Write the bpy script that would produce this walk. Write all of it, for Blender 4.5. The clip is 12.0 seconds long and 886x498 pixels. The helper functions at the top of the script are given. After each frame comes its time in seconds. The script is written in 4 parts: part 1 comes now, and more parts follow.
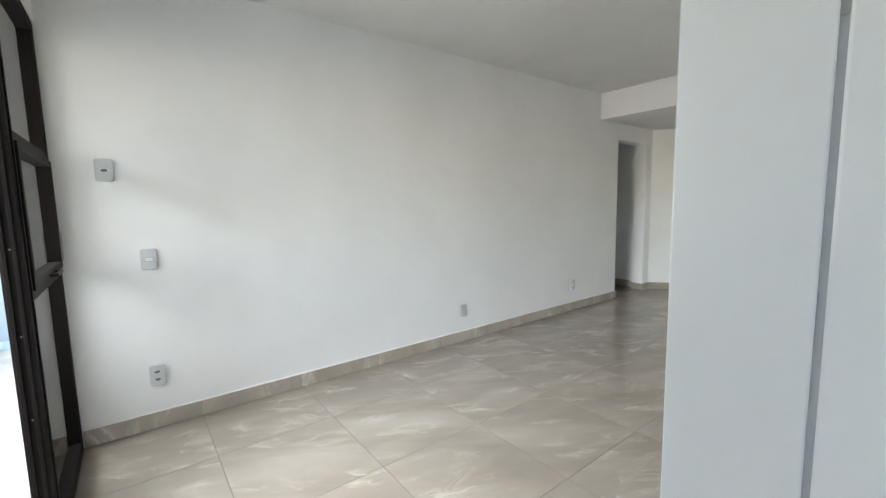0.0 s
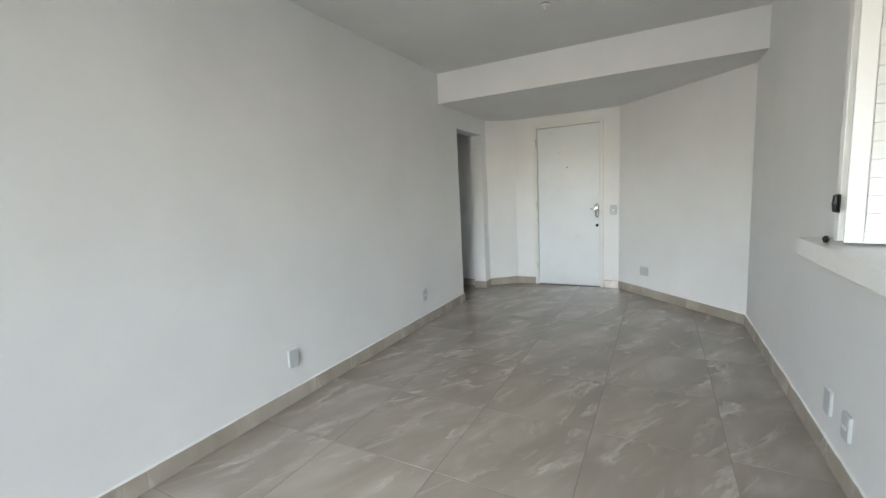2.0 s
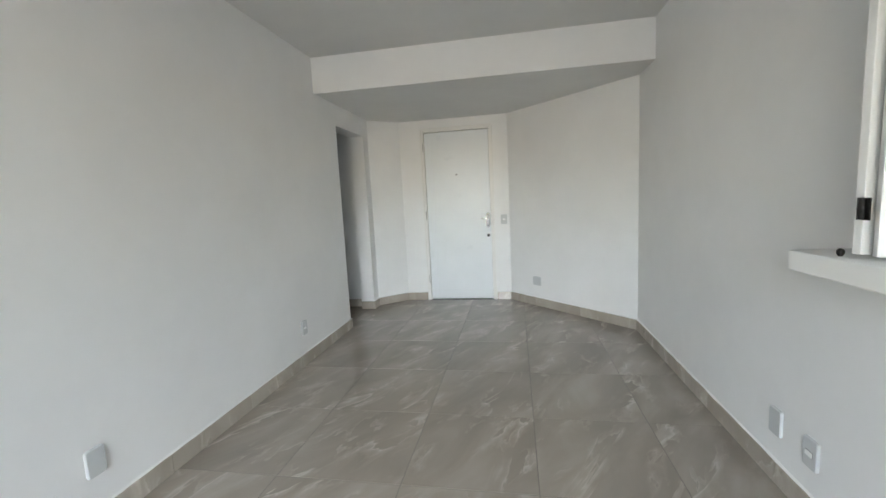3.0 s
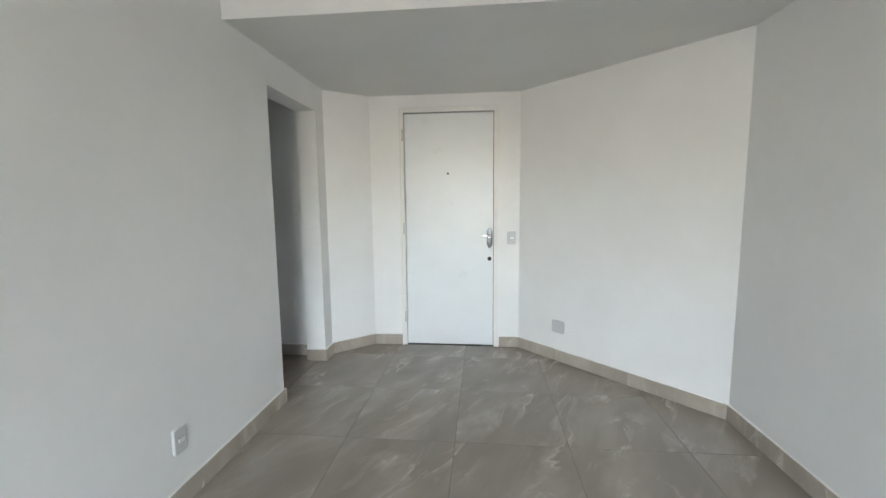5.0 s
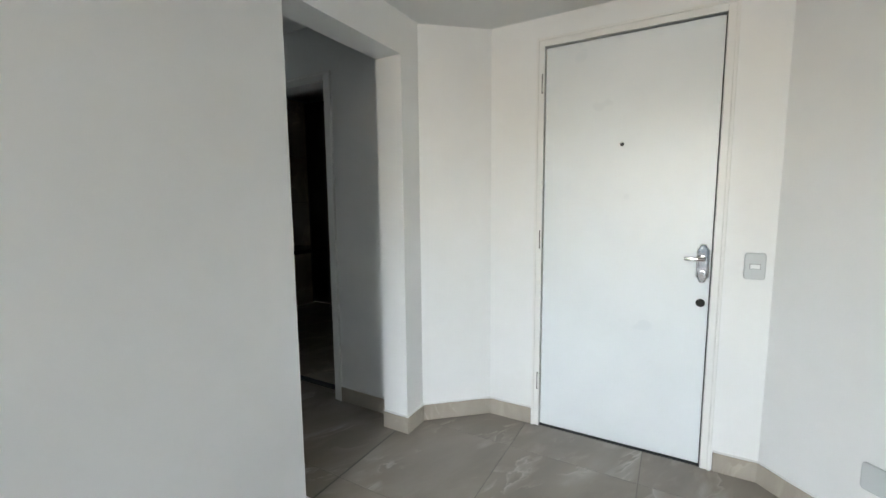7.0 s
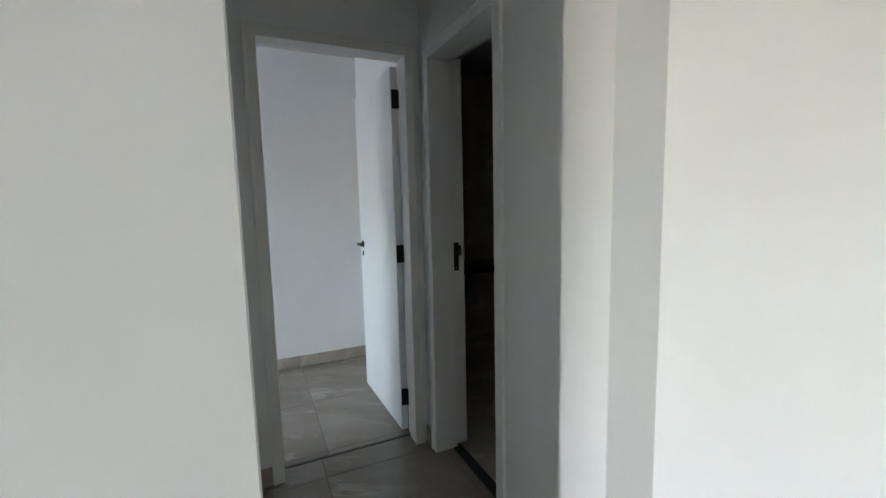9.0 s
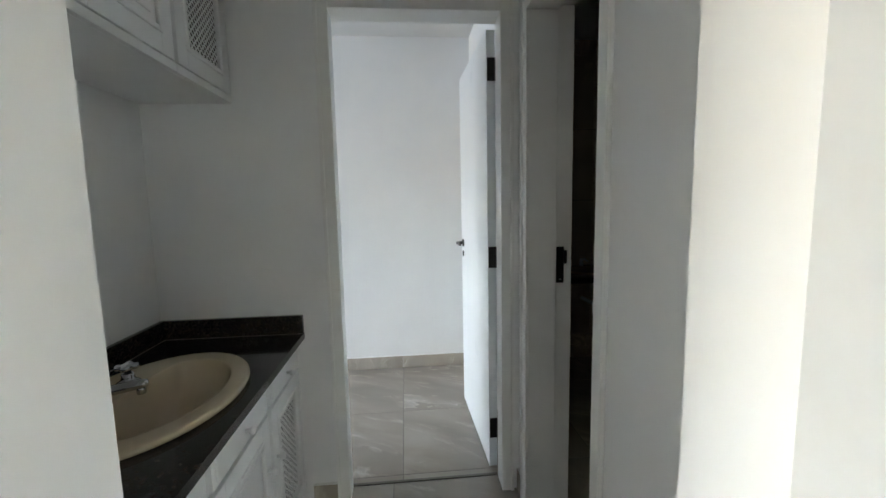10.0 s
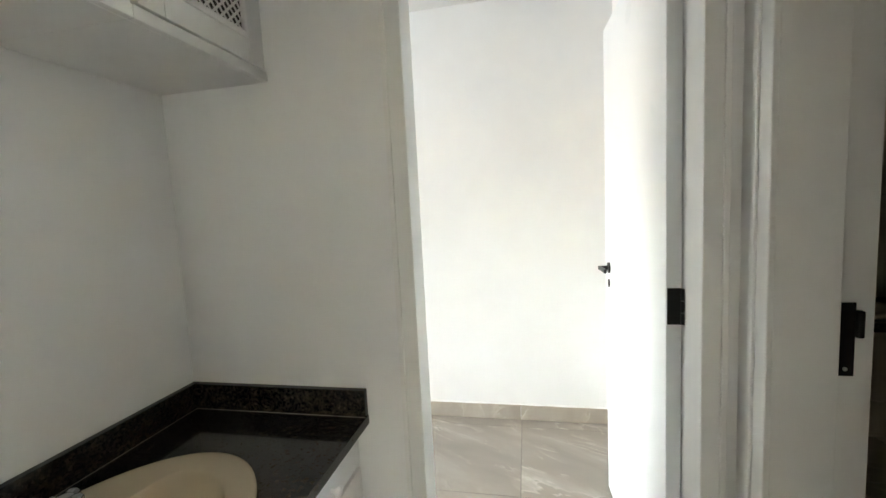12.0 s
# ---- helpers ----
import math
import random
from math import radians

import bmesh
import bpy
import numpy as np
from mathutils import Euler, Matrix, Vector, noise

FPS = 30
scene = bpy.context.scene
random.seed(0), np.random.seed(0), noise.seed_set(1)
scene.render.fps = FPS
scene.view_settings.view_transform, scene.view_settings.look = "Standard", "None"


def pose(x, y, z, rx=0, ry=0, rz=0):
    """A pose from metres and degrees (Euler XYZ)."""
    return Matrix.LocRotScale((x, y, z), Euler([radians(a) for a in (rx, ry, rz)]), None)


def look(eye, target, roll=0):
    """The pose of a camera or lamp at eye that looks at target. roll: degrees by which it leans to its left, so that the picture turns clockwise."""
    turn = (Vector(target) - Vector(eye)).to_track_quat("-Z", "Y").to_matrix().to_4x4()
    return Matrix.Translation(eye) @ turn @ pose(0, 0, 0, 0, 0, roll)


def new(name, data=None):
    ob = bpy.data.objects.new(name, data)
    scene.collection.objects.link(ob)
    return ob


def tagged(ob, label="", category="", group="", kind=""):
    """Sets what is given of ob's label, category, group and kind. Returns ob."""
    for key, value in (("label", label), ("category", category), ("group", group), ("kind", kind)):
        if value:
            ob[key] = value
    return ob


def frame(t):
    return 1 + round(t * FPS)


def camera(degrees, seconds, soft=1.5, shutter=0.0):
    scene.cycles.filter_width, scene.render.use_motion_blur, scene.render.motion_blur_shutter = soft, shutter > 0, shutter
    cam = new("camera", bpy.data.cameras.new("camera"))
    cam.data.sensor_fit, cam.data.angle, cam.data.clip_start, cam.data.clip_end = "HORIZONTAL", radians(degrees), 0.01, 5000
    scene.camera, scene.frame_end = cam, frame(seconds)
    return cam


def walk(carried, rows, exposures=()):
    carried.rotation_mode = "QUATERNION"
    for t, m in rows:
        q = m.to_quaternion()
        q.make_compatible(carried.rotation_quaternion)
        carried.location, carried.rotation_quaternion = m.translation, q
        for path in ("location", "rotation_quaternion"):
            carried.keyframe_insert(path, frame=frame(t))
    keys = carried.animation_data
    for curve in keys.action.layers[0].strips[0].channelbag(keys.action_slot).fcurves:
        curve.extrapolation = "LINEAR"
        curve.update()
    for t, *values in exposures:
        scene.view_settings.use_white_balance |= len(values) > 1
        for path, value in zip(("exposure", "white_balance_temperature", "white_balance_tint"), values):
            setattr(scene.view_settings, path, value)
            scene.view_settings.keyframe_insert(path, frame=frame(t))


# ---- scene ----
cam = camera(94.6, 12.0)
PATH = [
    (0, (2.842, 0.26, 1.273), (1.262, 1.466, 1.055), -1.1),
    (0.5, (2.618, 0.332, 1.275), (0.924, 1.373, 1.058), -2.2),
    (1, (2.457, 0.473, 1.283), (0.892, 1.697, 1.051), -2.7),
    (1.5, (2.267, 0.687, 1.298), (0.987, 2.204, 1.044), -2.8),
    (2, (2.081, 0.885, 1.286), (1.147, 2.634, 1.026), -2.9),
    (2.5, (1.869, 1.105, 1.295), (1.261, 2.992, 1.036), -2.9),
    (3, (1.71, 1.382, 1.277), (1.355, 3.335, 1.035), -2.9),
    (5, (1.313, 2.78, 1.318), (1.12, 4.757, 1.089), -0.6),
    (5.5, (1.307, 3.152, 1.309), (0.954, 5.108, 1.086), -0.4),
    (6, (1.334, 3.502, 1.308), (0.769, 5.407, 1.078), -0.4),
    (6.5, (1.331, 3.857, 1.304), (0.555, 5.687, 1.082), -0.5),
    (7, (1.251, 4.197, 1.285), (0.271, 5.926, 1.062), -0.5),
    (9, (0.654, 5.276, 1.327), (-1.151, 6.11, 1.11), -1.3),
    (9.5, (0.504, 5.51, 1.309), (-1.418, 6.023, 1.098), -1.2),
    (10, (0.341, 5.614, 1.312), (-1.638, 5.793, 1.089), -1.2),
    (10.5, (0.138, 5.623, 1.302), (-1.842, 5.465, 1.067), -1.4),
    (11, (0.007, 5.615, 1.287), (-1.925, 5.154, 1.054), -2.0),
    (11.5, (-0.139, 5.606, 1.315), (-2.03, 4.993, 1.091), -2.5),
    (12, (-0.342, 5.627, 1.347), (-2.292, 5.226, 1.156), -2.9),
]
EXPOSURES = [
    (0, 0.08, 6450, 8), (0.5, 0.08, 6600, 8), (1, 0.1, 6600, 8), (2, 0.0, 6350, 8), (3, 0.05, 6350, 8), (5, 0.27, 6250, 8), (6, 0.32, 6250, 8), (7, 0.40, 6250, 8),
    (9, 0.72, 6250, 8), (9.5, 0.98, 6300, 8), (10, 1.45, 6500, 8), (10.5, 2.08, 6950, 8), (11, 2.3, 7150, 8), (11.5, 2.3, 7250, 8), (12, 2.28, 7300, 8)]
BASE = 4.1                               # stops for a dull day
walk(cam, [(t, look(*r)) for t, *r in PATH], [(t, BASE + e, k, g) for t, e, k, g in EXPOSURES])

# ---- world and light ----
world = bpy.data.worlds.new("overcast_sky")
scene.world = world
world.use_nodes = True
wn = world.node_tree
sky = wn.nodes.new("ShaderNodeTexSky")
sky.sky_type = "NISHITA"
sky.sun_disc = False
sky.sun_elevation, sky.sun_rotation = radians(38), radians(180)
sky.dust_density = 1.0
wn.links.new(sky.outputs[0], wn.nodes["Background"].inputs[0])
wn.nodes["Background"].inputs[1].default_value = 0.06

sun_data = bpy.data.lights.new("sun", "SUN")
sun_data.energy, sun_data.angle, sun_data.color = 1.5, radians(70), (0.93, 0.975, 1.0)
sun = new("sun", sun_data)
sun.matrix_world = look((0.3, -9, 7.1), (0, 0, 0))


def window_light(name, eye, target, w, h, power, color, spread=180):
    d = bpy.data.lights.new(name, "AREA")
    d.shape, d.size, d.size_y, d.energy, d.color = "RECTANGLE", w, h, power, color
    d.spread = radians(spread)
    ob = new(name, d)
    ob.matrix_world = look(eye, target)
    return ob


window_light("balcony_daylight", (0.95, -1.56, 1.64), (0.95, 0, 1.5), 3.5, 1.2, 4.2, (0.98, 0.99, 1.0), 140)
window_light("bedroom_daylight", (-1.15, 0.03, 1.52), (-1.4, 4, 1.4), 1.18, 0.72, 1.8, (0.72, 0.82, 1.0))
# fill lamp added at an assumed kitchen window that is out of view
window_light("kitchen_daylight", (3.8, -0.28, 1.62), (3.8, 3, 1.4), 0.78, 0.62, 0.2, (0.98, 0.985, 1.0))


# ---- materials ----
def material(name, color, rough=0.5, metal=0.0):
    m = bpy.data.materials.new(name)
    m.use_nodes = True
    b = m.node_tree.nodes["Principled BSDF"]
    b.inputs["Base Color"].default_value = (*color, 1)
    b.inputs["Roughness"].default_value = rough
    b.inputs["Metallic"].default_value = metal
    return m


def node(m, kind, ins=None, **props):
    n = m.node_tree.nodes.new(kind)
    for key, value in props.items():
        if key == "op":
            n.operation = value
        elif key == "blend":
            n.data_type, n.blend_type = "RGBA", value
    for key, value in (ins or {}).items():
        if isinstance(value, bpy.types.NodeSocket):
            m.node_tree.links.new(value, n.inputs[key])
        else:
            n.inputs[key].default_value = value
    return n


def ramp(m, fac, stops):
    r = m.node_tree.nodes.new("ShaderNodeValToRGB")
    while len(r.color_ramp.elements) < len(stops):
        r.color_ramp.elements.new(0.5)
    for e, (p, c) in zip(r.color_ramp.elements, stops):
        e.position, e.color = p, (*c, 1) if len(c) == 3 else c
    m.node_tree.links.new(fac, r.inputs[0])
    return r.outputs[0]


def grey(v):
    return (v, v, v)


def bsdf(m):
    return m.node_tree.nodes["Principled BSDF"]


def bump(m, height, strength, distance):
    b = node(m, "ShaderNodeBump", {"Strength": strength, "Distance": distance, "Height": height})
    m.node_tree.links.new(b.outputs[0], bsdf(m).inputs["Normal"])


def link(m, out, name):
    m.node_tree.links.new(out, bsdf(m).inputs[name])


def painted(name, lo, hi, rough, coarse=0.004, fine=0.0003, tint=None):
    """Rolled paint: faint clouds of tone, roller stipple and hand-trowelled waves."""
    m = material(name, hi, rough)
    co = node(m, "ShaderNodeNewGeometry").outputs["Position"]
    n1 = node(m, "ShaderNodeTexNoise", {"Vector": co, "Scale": 1.7, "Detail": 5.0, "Roughness": 0.6}).outputs[0]
    link(m, ramp(m, n1, [(0.32, lo), (0.68, hi)]), "Base Color")
    n2 = node(m, "ShaderNodeTexNoise", {"Vector": co, "Scale": 3.2, "Detail": 3.0}).outputs[0]
    n3 = node(m, "ShaderNodeTexNoise", {"Vector": co, "Scale": 170.0, "Detail": 2.0}).outputs[0]
    s = node(m, "ShaderNodeMath", {0: n3, 1: fine / coarse}, op="MULTIPLY").outputs[0]
    h = node(m, "ShaderNodeMath", {0: n2, 1: s}, op="ADD").outputs[0]
    bump(m, h, 0.6, coarse)
    r = node(m, "ShaderNodeMapRange", {0: n1, 3: rough - 0.06, 4: rough + 0.06}).outputs[0]
    link(m, r, "Roughness")
    return m


def marble_tile(name, dark, mid, light, rough, grain=62):
    """Polished porcelain with cloudy marble figure, different on every tile."""
    m = material(name, mid, rough)
    info = node(m, "ShaderNodeObjectInfo")
    obj = node(m, "ShaderNodeTexCoord").outputs["Object"]
    off = node(m, "ShaderNodeVectorMath", {0: (37.0, 91.0, 53.0)}, op="SCALE")
    m.node_tree.links.new(info.outputs["Random"], off.inputs["Scale"])
    q = node(m, "ShaderNodeMath", {0: info.outputs["Random"], 1: 2.0}, op="MULTIPLY").outputs[0]
    q = node(m, "ShaderNodeMath", {0: q}, op="FLOOR").outputs[0]
    q = node(m, "ShaderNodeMath", {0: q, 1: math.pi}, op="MULTIPLY").outputs[0]
    q = node(m, "ShaderNodeMath", {0: q, 1: radians(grain)}, op="SUBTRACT").outputs[0]
    spun = node(m, "ShaderNodeVectorRotate", {"Vector": obj, "Angle": q}).outputs[0]
    co = node(m, "ShaderNodeVectorMath", {0: spun, 1: off.outputs[0]}, op="ADD").outputs[0]
    mp = node(m, "ShaderNodeMapping", {"Vector": co, "Scale": (1.0, 2.6, 1.0)}).outputs[0]
    cloud = node(m, "ShaderNodeTexNoise", {"Vector": mp, "Scale": 1.5, "Detail": 5.0, "Roughness": 0.5, "Distortion": 0.5}).outputs[0]
    base = ramp(m, cloud, [(0.30, dark), (0.52, mid), (0.76, light)])
    patch = node(m, "ShaderNodeTexNoise", {"Vector": mp, "Scale": 2.6, "Detail": 3.0, "Distortion": 0.4}).outputs[0]
    fade = ramp(m, patch, [(0.49, grey(0.0)), (0.65, grey(1.0))])
    total = None
    for scale, gain in ((0.95, 0.76), (2.1, 0.44)):
        v = node(m, "ShaderNodeTexNoise", {"Vector": mp, "Scale": scale, "Detail": 6.0, "Roughness": 0.55, "Distortion": 0.75}).outputs[0]
        vein = ramp(m, v, [(0.478, grey(0.0)), (0.492, grey(gain)), (0.508, grey(gain * 0.5)), (0.575, grey(0.0))])
        total = vein if total is None else node(m, "ShaderNodeMath", {0: total, 1: vein}, op="MAXIMUM").outputs[0]
    k = node(m, "ShaderNodeMath", {0: total, 1: fade}, op="MULTIPLY").outputs[0]
    mix = node(m, "ShaderNodeMix", {0: k}, blend="MIX")
    m.node_tree.links.new(base, mix.inputs[6])
    mix.inputs[7].default_value = (*[min(1, c * 1.42) for c in light], 1)
    link(m, mix.outputs[2], "Base Color")
    n = node(m, "ShaderNodeTexNoise", {"Vector": co, "Scale": 9.0, "Detail": 4.0}).outputs[0]
    link(m, node(m, "ShaderNodeMapRange", {0: n, 3: rough - 0.015, 4: rough + 0.04}).outputs[0], "Roughness")
    bump(m, n, 0.05, 0.002)
    return m


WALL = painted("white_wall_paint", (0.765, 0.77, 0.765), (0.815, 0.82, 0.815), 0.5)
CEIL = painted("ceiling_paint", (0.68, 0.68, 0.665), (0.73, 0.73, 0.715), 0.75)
TRIM = painted("white_gloss_trim_paint", (0.74, 0.74, 0.72), (0.80, 0.80, 0.78), 0.38, 0.0003, 0.0002)
DOORP = painted("white_door_enamel", (0.715, 0.75, 0.77), (0.765, 0.80, 0.82), 0.36, 0.0004, 0.0002)
def touched_up(m):
    """Brushed repair patches a shade off the rest."""
    col = bsdf(m).inputs["Base Color"].links[0].from_socket
    co = node(m, "ShaderNodeNewGeometry").outputs["Position"]
    n = node(m, "ShaderNodeTexNoise", {"Vector": co, "Scale": 3.1, "Detail": 2.0, "Distortion": 0.3}).outputs[0]
    k = ramp(m, n, [(0.665, grey(0.0)), (0.68, grey(0.45))])
    mix = node(m, "ShaderNodeMix", {0: k}, blend="MIX")
    m.node_tree.links.new(col, mix.inputs[6])
    mix.inputs[7].default_value = (0.66, 0.70, 0.725, 1)
    link(m, mix.outputs[2], "Base Color")


touched_up(DOORP)
CABP = painted("white_cabinet_enamel", (0.70, 0.705, 0.70), (0.77, 0.775, 0.77), 0.4, 0.0004, 0.0003)
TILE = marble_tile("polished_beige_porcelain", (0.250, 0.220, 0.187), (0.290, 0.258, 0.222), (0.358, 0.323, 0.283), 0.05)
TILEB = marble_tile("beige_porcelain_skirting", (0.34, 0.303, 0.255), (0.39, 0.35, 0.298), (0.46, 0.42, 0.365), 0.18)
GROUT = painted("grey_brown_grout", (0.13, 0.118, 0.10), (0.19, 0.172, 0.15), 0.9)
PLASTIC = material("white_plastic", (0.53, 0.55, 0.555), 0.35)
PLASTIC2 = material("bright_white_plastic", (0.80, 0.81, 0.81), 0.3)
GREYSEAL = material("grey_sealant", (0.40, 0.41, 0.42), 0.7)
BROWNSTRIP = material("brown_threshold_metal", (0.10, 0.085, 0.065), 0.45)
# grey for shade painted into the plates' gaps and recesses
SHADE = material("recess_shade_grey", (0.22, 0.225, 0.23), 0.5)
# near-black for small dark parts, and for shade painted into holes and gaps
SLOT = material("near_black_parts_and_gap_shade", (0.03, 0.03, 0.03), 0.7)
BRONZE = material("dark_bronze_aluminium", (0.008, 0.006, 0.005), 0.55, 0.0)
bsdf(BRONZE).inputs["Specular IOR Level"].default_value = 0.10
BLACKM = material("black_metal", (0.012, 0.011, 0.010), 0.38, 0.5)
CHROME = material("chrome", (0.42, 0.42, 0.415), 0.11, 1.0)
DULLCHROME = material("brushed_steel", (0.5, 0.5, 0.5), 0.35, 1.0)
CERAMIC = material("cream_ceramic", (0.57, 0.475, 0.335), 0.16)
# near-black colour for the shade inside the lattice cabinets
CAVITY = material("painted_cabinet_shade", (0.025, 0.024, 0.022), 0.9)


def sheet_glass(name, tint):
    m = material(name, tint)
    t = m.node_tree
    clear = node(m, "ShaderNodeBsdfTransparent", {"Color": (*tint, 1)})
    gloss = node(m, "ShaderNodeBsdfGlossy", {"Color": (1, 1, 1, 1), "Roughness": 0.02})
    fres = node(m, "ShaderNodeFresnel", {"IOR": 1.5})
    mix = node(m, "ShaderNodeMixShader", {0: fres.outputs[0], 1: clear.outputs[0], 2: gloss.outputs[0]})
    t.links.new(mix.outputs[0], t.nodes["Material Output"].inputs[0])
    t.nodes.remove(bsdf(m))
    return m


GLASS = sheet_glass("smoked_glass", (0.76, 0.76, 0.75))
BLUEW = painted("pale_blue_render", (0.24, 0.305, 0.37), (0.32, 0.385, 0.45), 0.85, 0.006, 0.004)
BALCT = marble_tile("cream_balcony_tile", (0.25, 0.246, 0.232), (0.28, 0.276, 0.262), (0.31, 0.306, 0.292), 0.4)
BLUET = marble_tile("blue_skirting_tile", (0.32, 0.45, 0.58), (0.38, 0.51, 0.64), (0.44, 0.57, 0.70), 0.3)
BATHT = marble_tile("tan_bathroom_tile", (0.52, 0.47, 0.38), (0.58, 0.52, 0.42), (0.62, 0.56, 0.46), 0.22)


def granite():
    m = material("dark_brown_granite", (0.02, 0.017, 0.014), 0.16)
    co = node(m, "ShaderNodeNewGeometry").outputs["Position"]
    v = node(m, "ShaderNodeTexVoronoi", {"Vector": co, "Scale": 170.0}).outputs["Color"]
    n = node(m, "ShaderNodeTexNoise", {"Vector": co, "Scale": 42.0, "Detail": 8.0, "Roughness": 0.75, "Distortion": 0.6}).outputs[0]
    s = node(m, "ShaderNodeMix", {0: 0.68}, blend="MIX")
    m.node_tree.links.new(v, s.inputs[6])
    m.node_tree.links.new(n, s.inputs[7])
    link(m, ramp(m, s.outputs[2], [(0.38, (0.009, 0.0075, 0.006)), (0.50, (0.017, 0.014, 0.011)), (0.60, (0.035, 0.028, 0.021)), (0.74, (0.075, 0.061, 0.047))]), "Base Color")
    bsdf(m).inputs["Specular IOR Level"].default_value = 0.36
    link(m, node(m, "ShaderNodeMapRange", {0: n, 3: 0.05, 4: 0.14}).outputs[0], "Roughness")
    return m


def timber():
    m = material("reddish_varnished_timber", (0.25, 0.08, 0.04), 0.4)
    co = node(m, "ShaderNodeNewGeometry").outputs["Position"]
    mp = node(m, "ShaderNodeMapping", {"Vector": co, "Scale": (12.0, 1.2, 12.0)}).outputs[0]
    n = node(m, "ShaderNodeTexNoise", {"Vector": mp, "Scale": 2.0, "Detail": 6.0, "Distortion": 0.6}).outputs[0]
    link(m, ramp(m, n, [(0.3, (0.16, 0.045, 0.022)), (0.7, (0.36, 0.12, 0.06))]), "Base Color")
    bump(m, n, 0.2, 0.002)
    return m


GRANITE = granite()
TIMBER = timber()


# ---- mesh helpers ----
def link_mesh(name, bm, m, parent=None, label=""):
    bmesh.ops.recalc_face_normals(bm, faces=bm.faces)
    me = bpy.data.meshes.new(name)
    bm.to_mesh(me)
    bm.free()
    me.materials.append(m)
    ob = new(name, me)
    if parent:
        ob.parent = parent
    if label:
        ob["label"] = label
    return ob


def part(name, bm, m, parent, label=""):
    return link_mesh(name, bm, m, parent, label)


def add_prism(bm, pts, z0, z1):
    lo = [bm.verts.new((x, y, z0)) for x, y in pts]
    hi = [bm.verts.new((x, y, z1)) for x, y in pts]
    n = len(pts)
    bm.faces.new(lo[::-1])
    bm.faces.new(hi)
    for i in range(n):
        bm.faces.new((lo[i], lo[(i + 1) % n], hi[(i + 1) % n], hi[i]))
    return bm


def add_box(bm, x0, x1, y0, y1, z0, z1):
    return add_prism(bm, [(x0, y0), (x1, y0), (x1, y1), (x0, y1)], z0, z1)


def boxes(*dims, bevel=0.0, segments=2):
    bm = bmesh.new()
    for d in dims:
        add_box(bm, *d)
    if bevel:
        bmesh.ops.bevel(bm, geom=list(bm.edges), offset=bevel, segments=segments, affect="EDGES", profile=0.5)
    return bm


def prisms(*dims):
    bm = bmesh.new()
    for pts, z0, z1 in dims:
        add_prism(bm, pts, z0, z1)
    return bm


def lathe(profile, steps=32, sx=1.0, sy=1.0, bm=None, at=(0, 0, 0), turn=None):
    """Spins (radius, height) pairs round z; sx, sy squash the ring; turn is a matrix laid on before moving to at."""
    bm = bm or bmesh.new()
    rings = []
    for r, z in profile:
        ring = []
        for i in range(steps):
            a = 2 * math.pi * i / steps
            v = Vector((r * sx * math.cos(a), r * sy * math.sin(a), z))
            if turn:
                v = turn @ v
            ring.append(bm.verts.new(v + Vector(at)))
        rings.append(ring)
    for a, b in zip(rings, rings[1:]):
        for i in range(steps):
            bm.faces.new((a[i], a[(i + 1) % steps], b[(i + 1) % steps], b[i]))
    bm.faces.new(rings[0][::-1])
    bm.faces.new(rings[-1])
    return bm


def smooth(ob):
    for p in ob.data.polygons:
        p.use_smooth = True
    return ob


def empty(name, x=0.0, y=0.0, z=0.0, rz=0.0):
    e = new(name)
    e.empty_display_size = 0.1
    e.matrix_world = pose(x, y, z, 0, 0, rz)
    return e


def structure(ob, label, category):
    return tagged(ob, label, category, "", "structure")


# ---- shell of the flat ----
H, HS, HH = 2.545, 2.243, 2.37          # main ceiling, entrance soffit, hall ceiling
XR = 2.778                               # face of the kitchen-side wall
Y0, Y1, YC = 5.258, 5.984, 6.146         # hall opening, start of the chamfer
YD = 6.42                                # face of the entrance wall
CX, DX, DY = 0.315, 1.635, 5.25          # chamfer end, diagonal wall's ends

structure(link_mesh("wall_left", prisms(
    ([(-0.16, -0.12), (0, -0.12), (0, Y0), (-0.16, Y0)], 0, H),
    ([(-0.16, Y0), (0, Y0), (0, Y1), (-0.16, Y1)], 2.04, H),
    ([(-0.16, Y1), (0, Y1), (0, YC), (-0.16, YC)], 0, H)), WALL), "long white painted living room wall with a hall opening", "wall")
structure(link_mesh("wall_chamfer", prisms(([(0, YC), (CX, YD), (CX, YD + 0.16), (-0.16, YD + 0.16), (-0.16, YC)], 0, H)), WALL),
          "short slanted white painted wall beside the entrance", "wall")
structure(link_mesh("wall_entrance", boxes(
    (CX, 0.598, YD, YD + 0.16, 0, H), (0.598, 1.437, YD, YD + 0.16, 2.11, H), (1.437, DX, YD, YD + 0.16, 0, H)), WALL),
    "white painted entrance wall around the front door", "wall")
structure(link_mesh("wall_diagonal", prisms(([(DX, YD), (XR, DY), (XR + 0.15, DY), (XR + 0.15, YD + 0.16), (DX, YD + 0.16)], 0, H)), WALL),
          "slanted white painted wall between entrance and living room", "wall")
structure(link_mesh("wall_kitchen_side", boxes(
    (XR, XR + 0.15, -0.12, -0.10, 0, H), (XR, XR + 0.15, -0.10, 0.70, 2.12, H), (XR, XR + 0.15, 0.70, 1.30, 0, H),
    (XR, XR + 0.15, 1.30, 2.70, 0, 1.012), (XR, XR + 0.15, 1.30, 2.70, 2.10, H), (XR, XR + 0.15, 2.70, DY, 0, H)), WALL),
    "white painted wall with a kitchen doorway and serving hatch", "wall")
